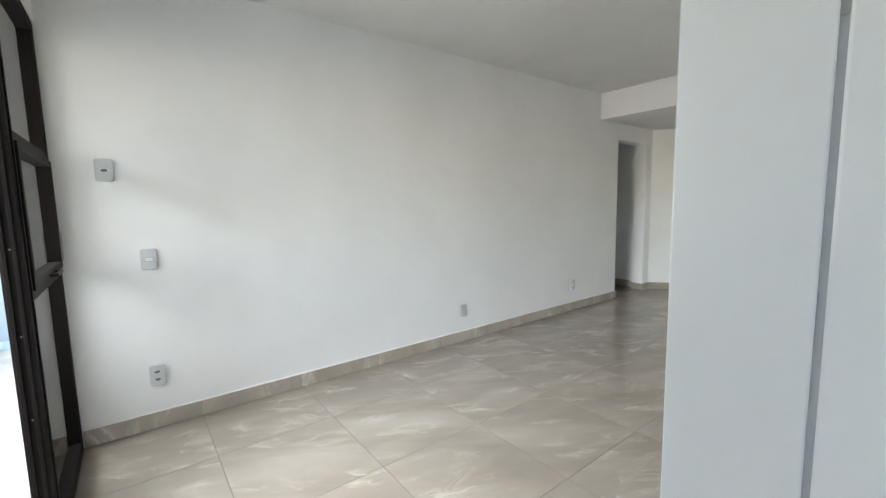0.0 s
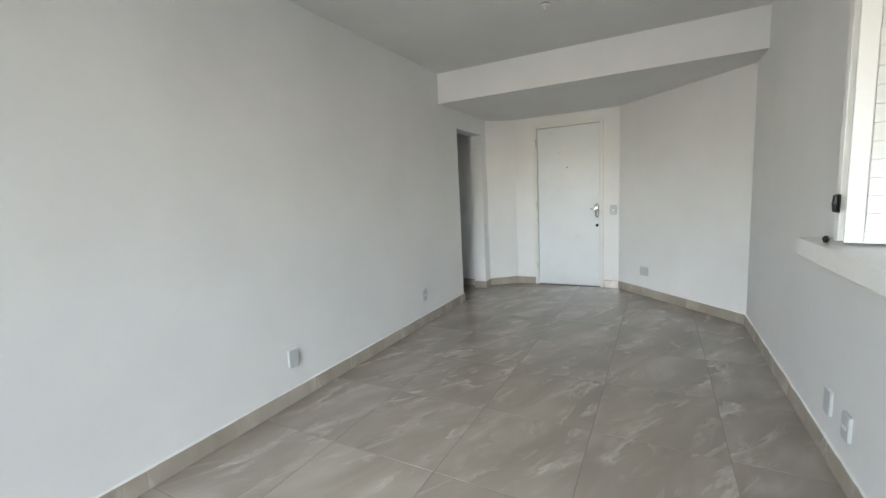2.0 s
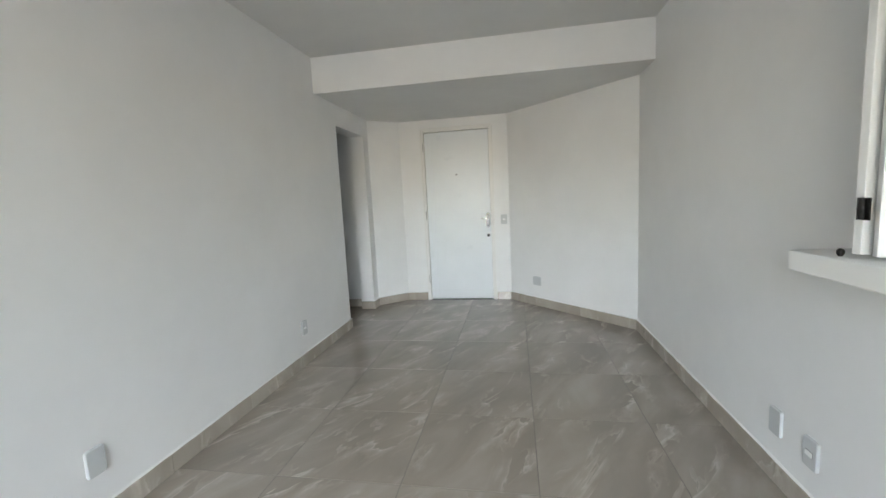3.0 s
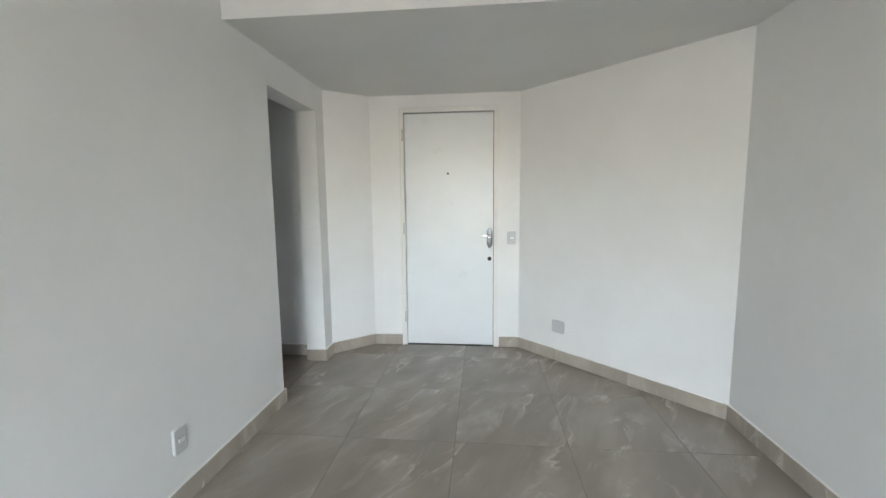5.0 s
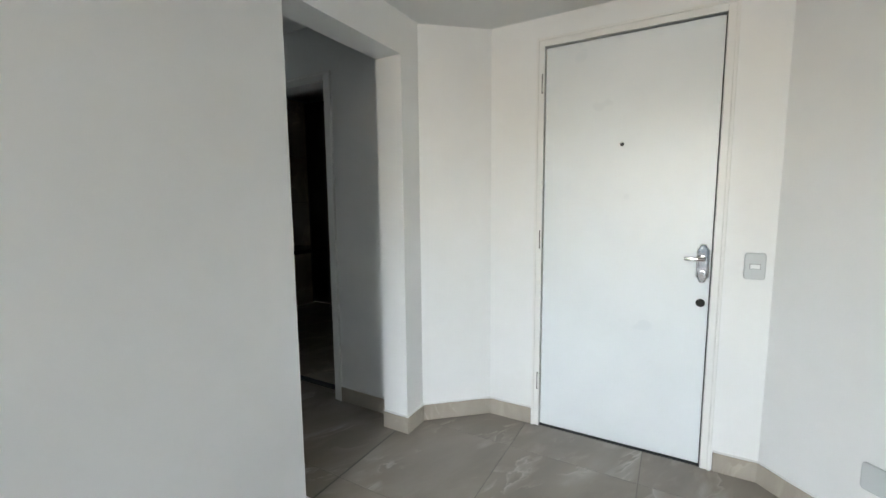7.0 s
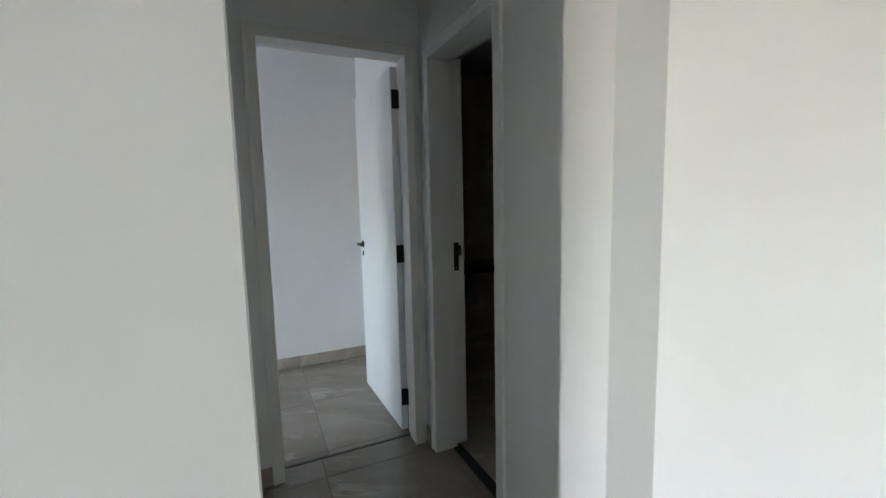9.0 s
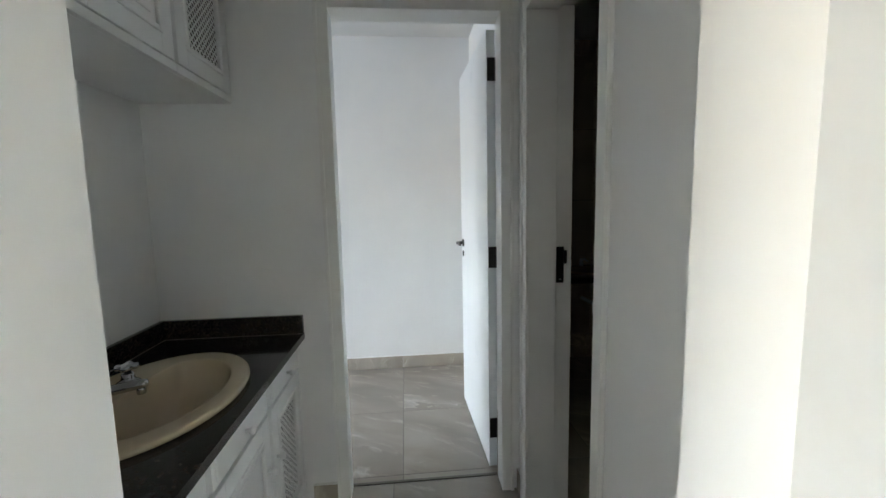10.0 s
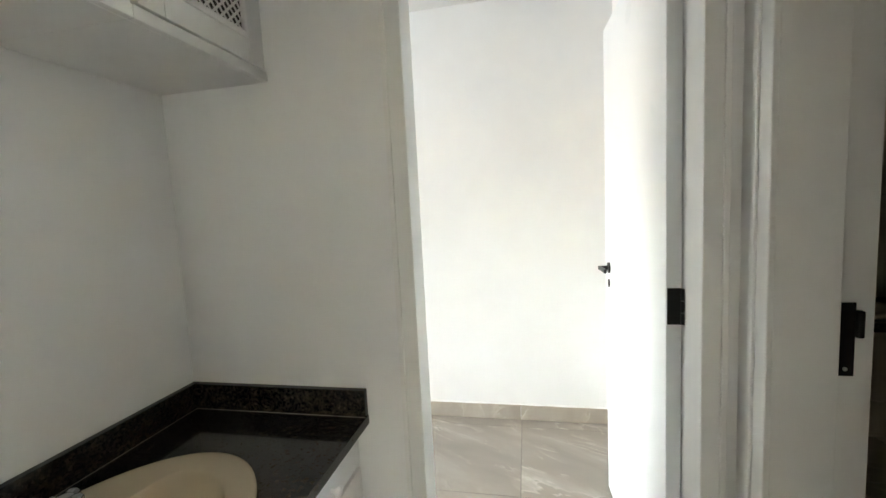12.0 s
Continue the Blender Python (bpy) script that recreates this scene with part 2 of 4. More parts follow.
# pier from x 2.05 is unseen, added to shade the jamb and shutter
structure(link_mesh("wall_balcony_side", boxes(
    (0.0, XR, -0.12, -0.03, 2.185, H), (2.05, XR, -0.12, -0.03, 0, 2.185),
    (-2.86, -1.75, -0.12, 0.0, 0, H), (-0.55, -0.16, -0.12, 0.0, 0, H), (-1.75, -0.55, -0.12, 0.0, 0, 1.15), (-1.75, -0.55, -0.12, 0.0, 1.9, H)), WALL), "white painted wall above the balcony door, with an unseen pier added to block daylight", "wall")
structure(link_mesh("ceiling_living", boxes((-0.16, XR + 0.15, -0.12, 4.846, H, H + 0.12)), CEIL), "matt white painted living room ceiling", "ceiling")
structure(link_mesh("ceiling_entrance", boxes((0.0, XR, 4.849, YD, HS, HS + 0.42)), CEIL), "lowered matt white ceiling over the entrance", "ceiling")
structure(link_mesh("beam", boxes((0.0, XR, 4.846, 4.849, HS, H)), WALL), "white painted face of the beam before the lowered ceiling", "beam")
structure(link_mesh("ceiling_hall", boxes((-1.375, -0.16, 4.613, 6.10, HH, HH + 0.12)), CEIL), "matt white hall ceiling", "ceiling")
structure(link_mesh("wall_hall_back", boxes((-1.525, -0.16, 4.46, 4.613, 0, H)), WALL), "white painted wall behind the vanity", "wall")
structure(link_mesh("wall_hall_end", boxes(
    (-1.525, -1.375, 4.613, 5.285, 0, H), (-1.525, -1.375, 5.285, 6.07, 2.125, H), (-1.525, -1.375, 6.07, 6.13, 0, H)), WALL),
    "white painted wall around the bedroom door", "wall")
structure(link_mesh("wall_bathroom_side", boxes(
    (-1.375, -1.295, 6.10, 6.28, 0, H), (-1.295, -0.598, 6.10, 6.28, 2.08, H), (-0.598, -0.16, 6.10, 6.28, 0, H),
    (-2.86, -1.375, 6.13, 6.28, 0, H)), WALL), "white painted wall around the bathroom doorway", "wall")
structure(link_mesh("wall_bedroom_far", boxes((-3.01, -2.86, -0.12, 6.28, 0, H)), WALL), "plain white bedroom wall", "wall")
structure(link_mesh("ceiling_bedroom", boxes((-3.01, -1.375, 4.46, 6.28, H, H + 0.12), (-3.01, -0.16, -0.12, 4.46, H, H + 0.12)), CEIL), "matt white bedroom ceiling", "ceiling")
structure(link_mesh("wall_bathroom", boxes(
    (-3.01, -2.88, 6.28, 8.1, 0, H), (-2.88, -0.16, 8.0, 8.1, 0, H), (-0.30, -0.16, 6.28, 8.0, 0, H)), GROUT), "unlit bathroom walls behind tiles", "wall")
structure(link_mesh("ceiling_bathroom", boxes((-3.01, -0.16, 6.28, 8.1, H, H + 0.12)), CEIL), "matt white bathroom ceiling", "ceiling")
# window opening is assumed and unseen, sized to limit light on the shutter
structure(link_mesh("wall_kitchen", boxes(
    (XR + 0.15, 4.75, 3.3, 3.45, 0, H), (4.6, 4.75, -0.12, 3.3, 0, H), (XR + 0.15, 3.4, -0.25, -0.10, 0, H), (4.2, 4.6, -0.25, -0.10, 0, H),
    (3.4, 4.2, -0.25, -0.10, 0, 1.3), (3.4, 4.2, -0.25, -0.10, 1.95, H)), WALL), "plain white kitchen walls with an assumed, unseen window", "wall")
structure(link_mesh("ceiling_kitchen", boxes((XR + 0.15, 4.75, -0.25, 3.45, H, H + 0.12)), CEIL), "matt white kitchen ceiling", "ceiling")

# ---- balcony shell ----
structure(link_mesh("wall_balcony_end", boxes((-2.75, -2.6, -1.75, -0.12, 0, 2.5)), BLUEW), "pale blue rendered balcony end wall", "wall")
structure(link_mesh("wall_balcony_parapet", boxes((-2.6, 2.93, -1.75, -1.62, 0, 1.0)), BLUEW), "plain pale blue balcony parapet", "wall")
structure(link_mesh("wall_balcony_side_end", boxes((2.93, 3.08, -1.75, -0.25, 0, 2.5)), BLUEW), "plain pale blue balcony side wall", "wall")
structure(link_mesh("ceiling_balcony", boxes(*[(-2.6 + 0.07 * i, -2.535 + 0.07 * i, -1.75, -0.12, 2.285, 2.32) for i in range(79)], (-2.6, 2.93, -1.75, -0.12, 2.315, 2.5))
                    , TIMBER), "reddish varnished timber board balcony ceiling", "ceiling")


# ---- door frames and doors ----
def casing(name, u0, u1, top, w, place, m, label, depth=0.15, proud=0.010, lining=0.02, stop=0.09, rebate=0.03):
    """A door frame in local x along the wall, y into the wall; u0, u1: clear opening."""
    e = empty(name)
    e.matrix_world = place
    part("casing", boxes((u0 - w, u0 + 0.002, -proud, 0.0, 0, top + w), (u1 - 0.002, u1 + w, -proud, 0.0, 0, top + w), (u0 + 0.002, u1 - 0.002, -proud, 0.0, top - 0.002, top + w), bevel=0.0025), m, e)
    part("bead", boxes((u0 - w, u0 - w + 0.014, -proud - 0.006, -proud + 0.001, 0, top + w), (u1 + w - 0.014, u1 + w, -proud - 0.006, -proud + 0.001, 0, top + w),
                       (u0 - w + 0.014, u1 + w - 0.014, -proud - 0.006, -proud + 0.001, top + w - 0.014, top + w), bevel=0.002), m, e)
    o = rebate + lining
    part("lining", boxes((u0 - o, u0 - rebate, 0.0, depth, 0, top + rebate), (u1 + rebate, u1 + o, 0.0, depth, 0, top + rebate), (u0 - o, u1 + o, 0.0, depth, top + rebate, top + o)), m, e)
    if stop:
        part("stop", boxes((u0 - rebate, u0, 0.0, stop, 0, top), (u1, u1 + rebate, 0.0, stop, 0, top), (u0 - rebate, u1 + rebate, 0.0, stop, top, top + rebate), bevel=0.0015), m, e)
    return tagged(e, label, "door frame", "", "structure")


# entrance door, in world coordinates
frame_in = casing("entrance_door_frame", 0.617, 1.412, 2.095, 0.042, pose(0, YD, 0), TRIM, "white painted timber frame of the front door", 0.16, 0.008, 0.014, 0, 0.0)
door = tagged(empty("entrance_door", 1.0, 6.454, 0), "closed flush white enamel front door with patched paint", "door")
def rel(bm, ob):
    bmesh.ops.transform(bm, matrix=ob.matrix_world.inverted(), verts=bm.verts)
    return bm
part("leaf", rel(boxes((0.623, 1.406, 6.432, 6.468, 0.010, 2.087), bevel=0.002), door), DOORP, door)
for z in (1.906, 1.082, 0.272):
    bm = bmesh.new()
    for i in range(3):
        lathe([(0.007, z - 0.045 + i * 0.03 + 0.001), (0.007, z - 0.045 + i * 0.03 + 0.029)], 12, bm=bm, at=(0.617, 6.409, 0))
    part("hinge", rel(bm, door), TRIM, door, "overpainted white steel hinge")
    # thin black rod beside the knuckle draws the gap's shade
    part("hinge_pin", rel(lathe([(0.0035, z - 0.049), (0.0035, z + 0.049)], 10, at=(0.6085, 6.4105, 0)), door), BLACKM, door, "black rod painting the shaded gap beside the hinge")
# long lock plate with clipped corners, a rim and two sunk fields
def lock_plate(cx, cy, cz, w, h, t):
    def outline(kw, kh, clip):
        a, b = w / 2 * kw, h / 2 * kh
        q = a * clip
        half = [(a, -b + 2.2 * q), (a, b - 2.2 * q), (a - q * 0.7, b - q * 1.1), (a - q * 1.2, b)]
        pts = half + [(-x, z) for x, z in half[::-1]]
        low = [(-(a - q * 1.2), -b), (-(a - q * 0.7), -b + q * 1.1), (-a, -b + 2.2 * q)]
        return pts[:-1] + low[::-1] + [(a - q * 1.2, -b), (a - q * 0.7, -b + q * 1.1)]
    bm = bmesh.new()
    rings = []
    for kw, kh, d in ((1.0, 1.0, 0.0), (1.0, 1.0, t * 0.5), (0.84, 0.955, t), (0.72, 0.92, t), (0.62, 0.90, t * 0.62)):
        pts = [(x, z) for x, z in outline(kw, kh, 0.5)]
        pts.sort(key=lambda p: math.atan2(p[1] / h, p[0] / w))
        rings.append([bm.verts.new((cx + x, cy - d, cz + z)) for x, z in pts])
    n = len(rings[0])
    for a, b in zip(rings, rings[1:]):
        for i in range(n):
            bm.faces.new((a[i], a[(i + 1) % n], b[(i + 1) % n], b[i]))
    bm.faces.new(rings[0])
    bm.faces.new(rings[-1])
    for z0, z1 in ((0.030, 0.070), (-0.030, 0.004), (-0.070, -0.038)):
        add_box(bm, cx - 0.0125, cx + 0.0125, cy - t * 0.86, cy - t * 0.5, cz + z0, cz + z1)
    return part("lock_plate", rel(bm, door), CHROME, door, "chrome lock plate with clipped ends")
lock_plate(1.374, 6.432, 0.995, 0.052, 0.180, 0.011)
FWD = Matrix.Rotation(math.pi / 2, 3, "X")
bm = lathe([(0.010, 0.006), (0.010, 0.045)], 16, at=(1.374, 6.432, 1.020), turn=FWD)
vs = boxes((1.296, 1.384, 6.376, 6.390, 1.011, 1.029), bevel=0.006, segments=3)
me = bpy.data.meshes.new("lever_tmp")
vs.to_mesh(me)
bm.from_mesh(me)
smooth(part("lever", rel(bm, door), CHROME, door, "chrome lever handle"))
part("key_cylinder", rel(lathe([(0.011, 0.0), (0.011, 0.016), (0.008, 0.018)], 16, at=(1.374, 6.432, 0.950), turn=FWD), door), CHROME, door)
part("deadlock", rel(lathe([(0.019, -0.002), (0.019, 0.005), (0.015, 0.008), (0.006, 0.006)], 24, at=(1.374, 6.432, 0.808), turn=FWD), door), BLACKM, door, "round black deadlock cylinder")
part("peephole", rel(lathe([(0.009, -0.002), (0.009, 0.003), (0.006, 0.004), (0.005, 0.001)], 18, at=(1.007, 6.432, 1.566), turn=FWD), door), BLACKM, door, "small black peephole")
# stop coloured near-black so the gap round the leaf reads as shaded
part("stop", boxes((0.617, 0.645, 0.0485, 0.075, 0, 2.095), (1.384, 1.412, 0.0485, 0.075, 0, 2.095), (0.645, 1.384, 0.0485, 0.075, 2.06, 2.095), (0.645, 1.384, 0.0485, 0.075, 0.0, 0.02)), SLOT, frame_in, "door stop painted near-black for the shaded gap round the leaf")
# near-black strip holds the shadow under the leaf in its colour
structure(link_mesh("threshold", boxes((0.617, 1.412, 6.424, 6.58, -0.02, 0.004)), SLOT), "near-black strip painting the shadow gap under the front door", "threshold")

# bedroom door frame: local x runs to world y, local y to world -x
casing("bedroom_door_frame", 5.335, 6.020, 2.075, 0.052, Matrix.Translation((-1.375, 0, 0)) @ Matrix.Rotation(math.pi / 2, 4, "Z"), TRIM,
       "white painted bedroom door frame with moulded edges", 0.155, 0.012, 0.034, 0.09, 0.016)
casing("bathroom_door_frame", -1.245, -0.648, 2.03, 0.054, pose(0, 6.10, 0), TRIM, "white painted bathroom door frame", 0.19, 0.012, 0.02, 0.115)
strike = tagged(empty("strike_plate", -1.266, 6.242, 1.05), "black metal strike plate on the bathroom frame", "strike plate")
bm = boxes((-0.012, -0.006, -0.016, 0.016, -0.075, 0.075), bevel=0.001)
part("plate", bm, BLACKM, strike)
part("lip", boxes((-0.010, 0.004, 0.014, 0.026, 0.005, 0.06), bevel=0.003), BLACKM, strike)
part("screw", lathe([(0.004, 0.0), (0.004, 0.002)], 10, at=(-0.006, 0, -0.06), turn=Matrix.Rotation(math.pi / 2, 3, "Y")), DULLCHROME, strike)

bed_door = tagged(empty("bedroom_door", -1.530, 5.993, 0, 181.6), "open flush white enamel bedroom door", "door")
part("leaf", boxes((0.0, 0.735, -0.040, 0.0, 0.010, 2.068), bevel=0.002), DOORP, bed_door)
for z in (1.90, 1.055, 0.21):
    bm = boxes((-0.004, 0.0005, -0.037, -0.003, z - 0.05, z + 0.05))
    for i in range(3):
        lathe([(0.007, z - 0.05 + i * 0.0333 + 0.001), (0.007, z - 0.05 + i * 0.0333 + 0.0323)], 12, bm=bm, at=(-0.006, -0.042, 0))
    add_box(bm, 0.0, 0.03, -0.0575, -0.0545, z - 0.05, z + 0.05)
    part("hinge", bm, BLACKM, bed_door, "black metal hinge")
for s in (0.0, 1.0):
    y = 0.0 if s else -0.040
    d = 1 if s else -1
    bm = lathe([(0.024, 0.0), (0.024, 0.006), (0.010, 0.008), (0.009, 0.045)], 20, at=(0.668, y, 1.062), turn=Matrix.Rotation(-d * math.pi / 2, 3, "X"))
    me = bpy.data.meshes.new("lever_tmp")
    tmp = boxes((0.560, 0.676, y + d * 0.038 - 0.006, y + d * 0.038 + 0.006, 1.053, 1.071), bevel=0.005)
    tmp.to_mesh(me)
    bm.from_mesh(me)
    part("lever", bm, BLACKM, bed_door, "dark metal lever handle")
    part("escutcheon", lathe([(0.012, 0.0), (0.012, 0.005), (0.006, 0.006)], 18, 1, 1.5, at=(0.668, y, 0.995), turn=Matrix.Rotation(-d * math.pi / 2, 3, "X")), BLACKM, bed_door)


# ---- electrical plates ----
def wall_plate(name, kind, x, y, z, rz, label, group=""):
    """A 4x2 inch plate; local -y faces the room."""
    e = empty(name, x, y, z, rz)
    w, h, t = 0.039, 0.059, 0.012
    if kind == "blank_big":
        w, h, t = 0.060, 0.052, 0.008
    bm = bmesh.new()
    rings = []
    for k, d in ((1.0, -0.001), (1.0, t * 0.35), (0.975, t * 0.75), (0.93, t * 0.97), (0.86, t)):
        ring = []
        for i in range(40):
            a = 2 * math.pi * (i + 0.5) / 40
            c, q = math.cos(a), math.sin(a)
            ring.append(bm.verts.new((w * k * math.copysign(abs(c) ** 0.22, c), -d, (h - w * (1 - k)) * math.copysign(abs(q) ** 0.22, q))))
        rings.append(ring)
    for a, b in zip(rings, rings[1:]):
        for i in range(40):
            bm.faces.new((a[i], a[(i + 1) % 40], b[(i + 1) % 40], b[i]))
    bm.faces.new(rings[0])
    bm.faces.new(rings[-1])
    part("cover", bm, PLASTIC, e)
    if kind == "switch":
        # grey plate under the rocker paints the shade of its gap
        part("rocker_gap", boxes((-0.0195, 0.0195, -t - 0.0006, -t + 0.001, -0.0115, 0.0115)), SHADE, e, "flat grey plate painting the shaded gap round the rocker")
        part("rocker", boxes((-0.0175, 0.0175, -t - 0.004, -t, -0.0095, 0.0095), bevel=0.0012), PLASTIC2, e)
    if kind in ("socket", "double"):
        for dz in ((0.0,) if kind == "socket" else (0.022, -0.022)):
            part("socket_rim", lathe([(0.0205, 0.0), (0.0205, 0.0018), (0.0185, 0.0022), (0.0175, 0.0006)], 6, 1.0, 0.62, at=(0, -t, dz), turn=FWD), PLASTIC2, e)
            # recess shade is the grey of this face; holes are near-black studs
            part("socket_face", lathe([(0.0172, 0.0), (0.0172, 0.0010)], 6, 1.0, 0.60, at=(0, -t, dz), turn=FWD), SHADE, e, "flat socket face greyed for the shade of its recess")
            for dx in (-0.0095, 0, 0.0095):
                part("socket_hole", lathe([(0.0034, 0.0), (0.0034, 0.0026)], 8, at=(dx, -t, dz - (0.002 if dx == 0 else 0)), turn=FWD), SLOT, e)
    return tagged(e, label, "wall plate" if kind.startswith("blank") else ("switch" if kind == "switch" else "socket"), group)


LEFTW = "plates on the long wall"
wall_plate("intercom_socket", "socket", 0, 0.175, 1.485, 90, "white plastic socket plate high on the wall", LEFTW)
wall_plate("light_switch", "switch", 0, 0.330, 0.995, 90, "white plastic single light switch", LEFTW)
wall_plate("power_socket", "double", 0, 0.318, 0.315, 90, "white plastic double power socket above the skirting", LEFTW)
wall_plate("wall_plate", "blank", 0, 2.648, 0.292, 90, "blank white plastic plate low on the long wall", LEFTW)
wall_plate("power_socket", "switch", 0, 4.33, 0.305, 90, "white plastic socket plate near the hall opening", LEFTW)
wall_plate("light_switch", "switch", 1.567, YD, 0.997, 0, "white plastic light switch beside the front door")
wall_plate("wall_plate", "blank_big", 1.931, 6.117, 0.290, -45.7, "wide blank plastic plate on the slanted wall")
wall_plate("wall_plate", "blank", XR, 3.230, 0.270, -90, "blank white plate under the serving hatch")
wall_plate("power_socket", "switch", XR, 3.018, 0.262, -90, "white socket plate under the serving hatch")

# ceiling lamp holder
lamp = tagged(empty("lamp_holder", 1.40, 3.74, H), "bare white plastic lamp holder on the ceiling", "lamp holder")
smooth(part("rose", lathe([(0.046, 0.004), (0.046, -0.010), (0.036, -0.020), (0.020, -0.024)], 28), PLASTIC2, lamp))
smooth(part("socket", lathe([(0.022, -0.018), (0.022, -0.052), (0.026, -0.055), (0.026, -0.074), (0.022, -0.076), (0.019, -0.066)], 24), PLASTIC2, lamp))
part("collar", lathe([(0.0265, -0.057), (0.0265, -0.062)], 24), SLOT, lamp, "dark ring")
smooth(part("contact_cap", lathe([(0.012, -0.066), (0.012, -0.088), (0.007, -0.094)], 18), PLASTIC2, lamp))

# ---- serving hatch ----
tagged(link_mesh("hatch_shelf", boxes((2.522, XR + 0.15, 1.27, 2.774, 1.013, 1.072), bevel=0.003), TRIM), "thick white painted shelf of the serving hatch", "shelf")


def shutter(x, y, z, ang, h, w, label, flip=1):
    e = empty("louvred_shutter", x, y, z, ang)
    t = 0.013
    for x0 in (0.0, w - 0.042):
        part("stile", boxes((x0, x0 + 0.042, -t, t, 0, h), bevel=0.002), TRIM, e)
    for z0, z1 in ((0, 0.036), (h - 0.05, h)):
        part("rail", boxes((0.042, w - 0.042, -t, t, z0, z1), bevel=0.002), TRIM, e)
    n = int((h - 0.09) / 0.052)
    slat = None
    for i in range(n):
        zc = 0.064 + 0.052 * i
        if slat is None:
            bm = boxes((0.043, w - 0.043, -0.0035, 0.0035, -0.029, 0.029), bevel=0.0025, segments=2)
            bmesh.ops.rotate(bm, verts=bm.verts, matrix=Matrix.Rotation(radians(-9 * flip), 3, "X"))
            slat = part("slat", bm, TRIM, e)
            slat.location = (0, 0, zc)
        else:
            o = slat.copy()
            scene.collection.objects.link(o)
            o.location = (0, 0, zc)
    return tagged(e, label, "shutter", "folding hatch shutters")


shutter(2.580, 2.552, 1.082, -17, 1.0, 0.33, "white louvred hatch shutter folded open, facing the room")
shutter(2.574, 2.600, 1.082, 6, 1.0, 0.36, "white louvred hatch shutter folded behind the other")
hz = tagged(empty("butt_hinge", 2.568, 2.575, 1.20), "black metal hinge joining two folded shutters", "hinge")
part("leaf", boxes((-0.003, 0.0, -0.020, 0.020, -0.028, 0.028)), BLACKM, hz)
part("knuckle", lathe([(0.007, -0.026), (0.010, 0.0), (0.007, 0.026)], 12, at=(-0.006, 0, 0)), BLACKM, hz)
tagged(link_mesh("shutter_bolt", lathe([(0.005, 0.0), (0.009, 0.008), (0.009, 0.015), (0.004, 0.021)], 16, at=(2.560, 2.630, 1.0725)), BLACKM), "small black bolt knob on the hatch shelf", "bolt")

# white boxed jamb of the kitchen doorway with a grey gap
jamb = structure(empty("kitchen_door_jamb", 0, 0, 0), "white painted jamb of the kitchen doorway", "door jamb")
part("post", boxes((2.665, 2.772, 0.668, 0.74, 0, 2.12), bevel=0.002, segments=3), TRIM, jamb)
part("gap_seal", boxes((2.770, 2.778, 0.671, 0.735, 0, 2.12)), GREYSEAL, jamb, "grey sealing strip")
part("lining", boxes((2.777, 2.960, 0.669, 0.700, 0, 2.12), bevel=0.003), TRIM, jamb)
part("keeper", boxes((2.770, 2.782, 0.670, 0.680, 1.40, 1.44)), DULLCHROME, jamb)

# ---- balcony door ----
bd = structure(empty("balcony_door", 0, -0.035, 0), "dark bronze aluminium balcony door panel with three panes", "glazed door")
PW, PT = 0.885, 2.18
def bar(name, x0, x1, z0, z1, y0=-0.06, y1=0.0, parent=None, b=0.002):
    return part(name, boxes((x0, x1, y0, y1, z0, z1), bevel=b), BRONZE, parent or bd)
bar("stile", 0.002, 0.052, 0.0, PT)
bar("stile", PW - 0.060, PW, 0.0, PT)
bar("stile_rib", PW - 0.046, PW - 0.034, 0.0, PT, 0.0, 0.006, b=0.001)
bar("stile_rib", PW - 0.001, PW + 0.005, 0.0, PT, -0.024, -0.014, b=0.001)
bar("stile_rib", PW - 0.001, PW + 0.007, 0.0, PT, -0.052, -0.040, b=0.001)
bar("rail", 0.052, PW - 0.06, PT - 0.05, PT)
bar("rail", 0.052, PW - 0.06, 0.0, 0.06)
bar("rail", 0.052, PW - 0.06, 1.520, 1.555)
bar("rail", 0.052, PW - 0.06, 0.955, 0.992)
bar("track", PW, 2.05, 0.0, 0.012, b=0.001)
bar("head", PW, 2.05, PT - 0.03, PT, b=0.001)
for i in range(6):
    part("rivet", lathe([(0.0025, 0.0), (0.002, 0.0015)], 8, at=(PW + 0.0005, -0.03, 0.25 + 0.3 * i), turn=Matrix.Rotation(math.pi / 2, 3, "Y")), DULLCHROME, bd)
def pane(x0, x1, z0, z1, y, parent):
    return part("pane", boxes((x0, x1, y, y + 0.005, z0, z1)), GLASS, parent)
pane(0.05, PW - 0.058, 1.553, PT - 0.048, -0.032, bd)
pane(0.05, PW - 0.058, 0.058, 0.957, -0.032, bd)
sash = part("awning_sash", boxes((0.054, 0.084, -0.044, 0.012, 0.994, 1.518), (PW - 0.092, PW - 0.062, -0.044, 0.012, 0.994, 1.518),
                                 (0.084, PW - 0.092, -0.044, 0.012, 1.488, 1.518), (0.084, PW - 0.092, -0.044, 0.012, 0.994, 1.026), bevel=0.002), BRONZE, bd)
pane(0.082, PW - 0.090, 1.024, 1.490, -0.02, sash)
part("handle", boxes((0.34, 0.50, 0.028, 0.040, 1.000, 1.014), (0.34, 0.356, 0.010, 0.034, 1.000, 1.014), (0.484, 0.50, 0.010, 0.034, 1.000, 1.014), bevel=0.003), BLACKM, sash)
part("stay", boxes((0.06, 0.072, 0.012, 0.020, 1.03, 1.17), bevel=0.001), DULLCHROME, sash)


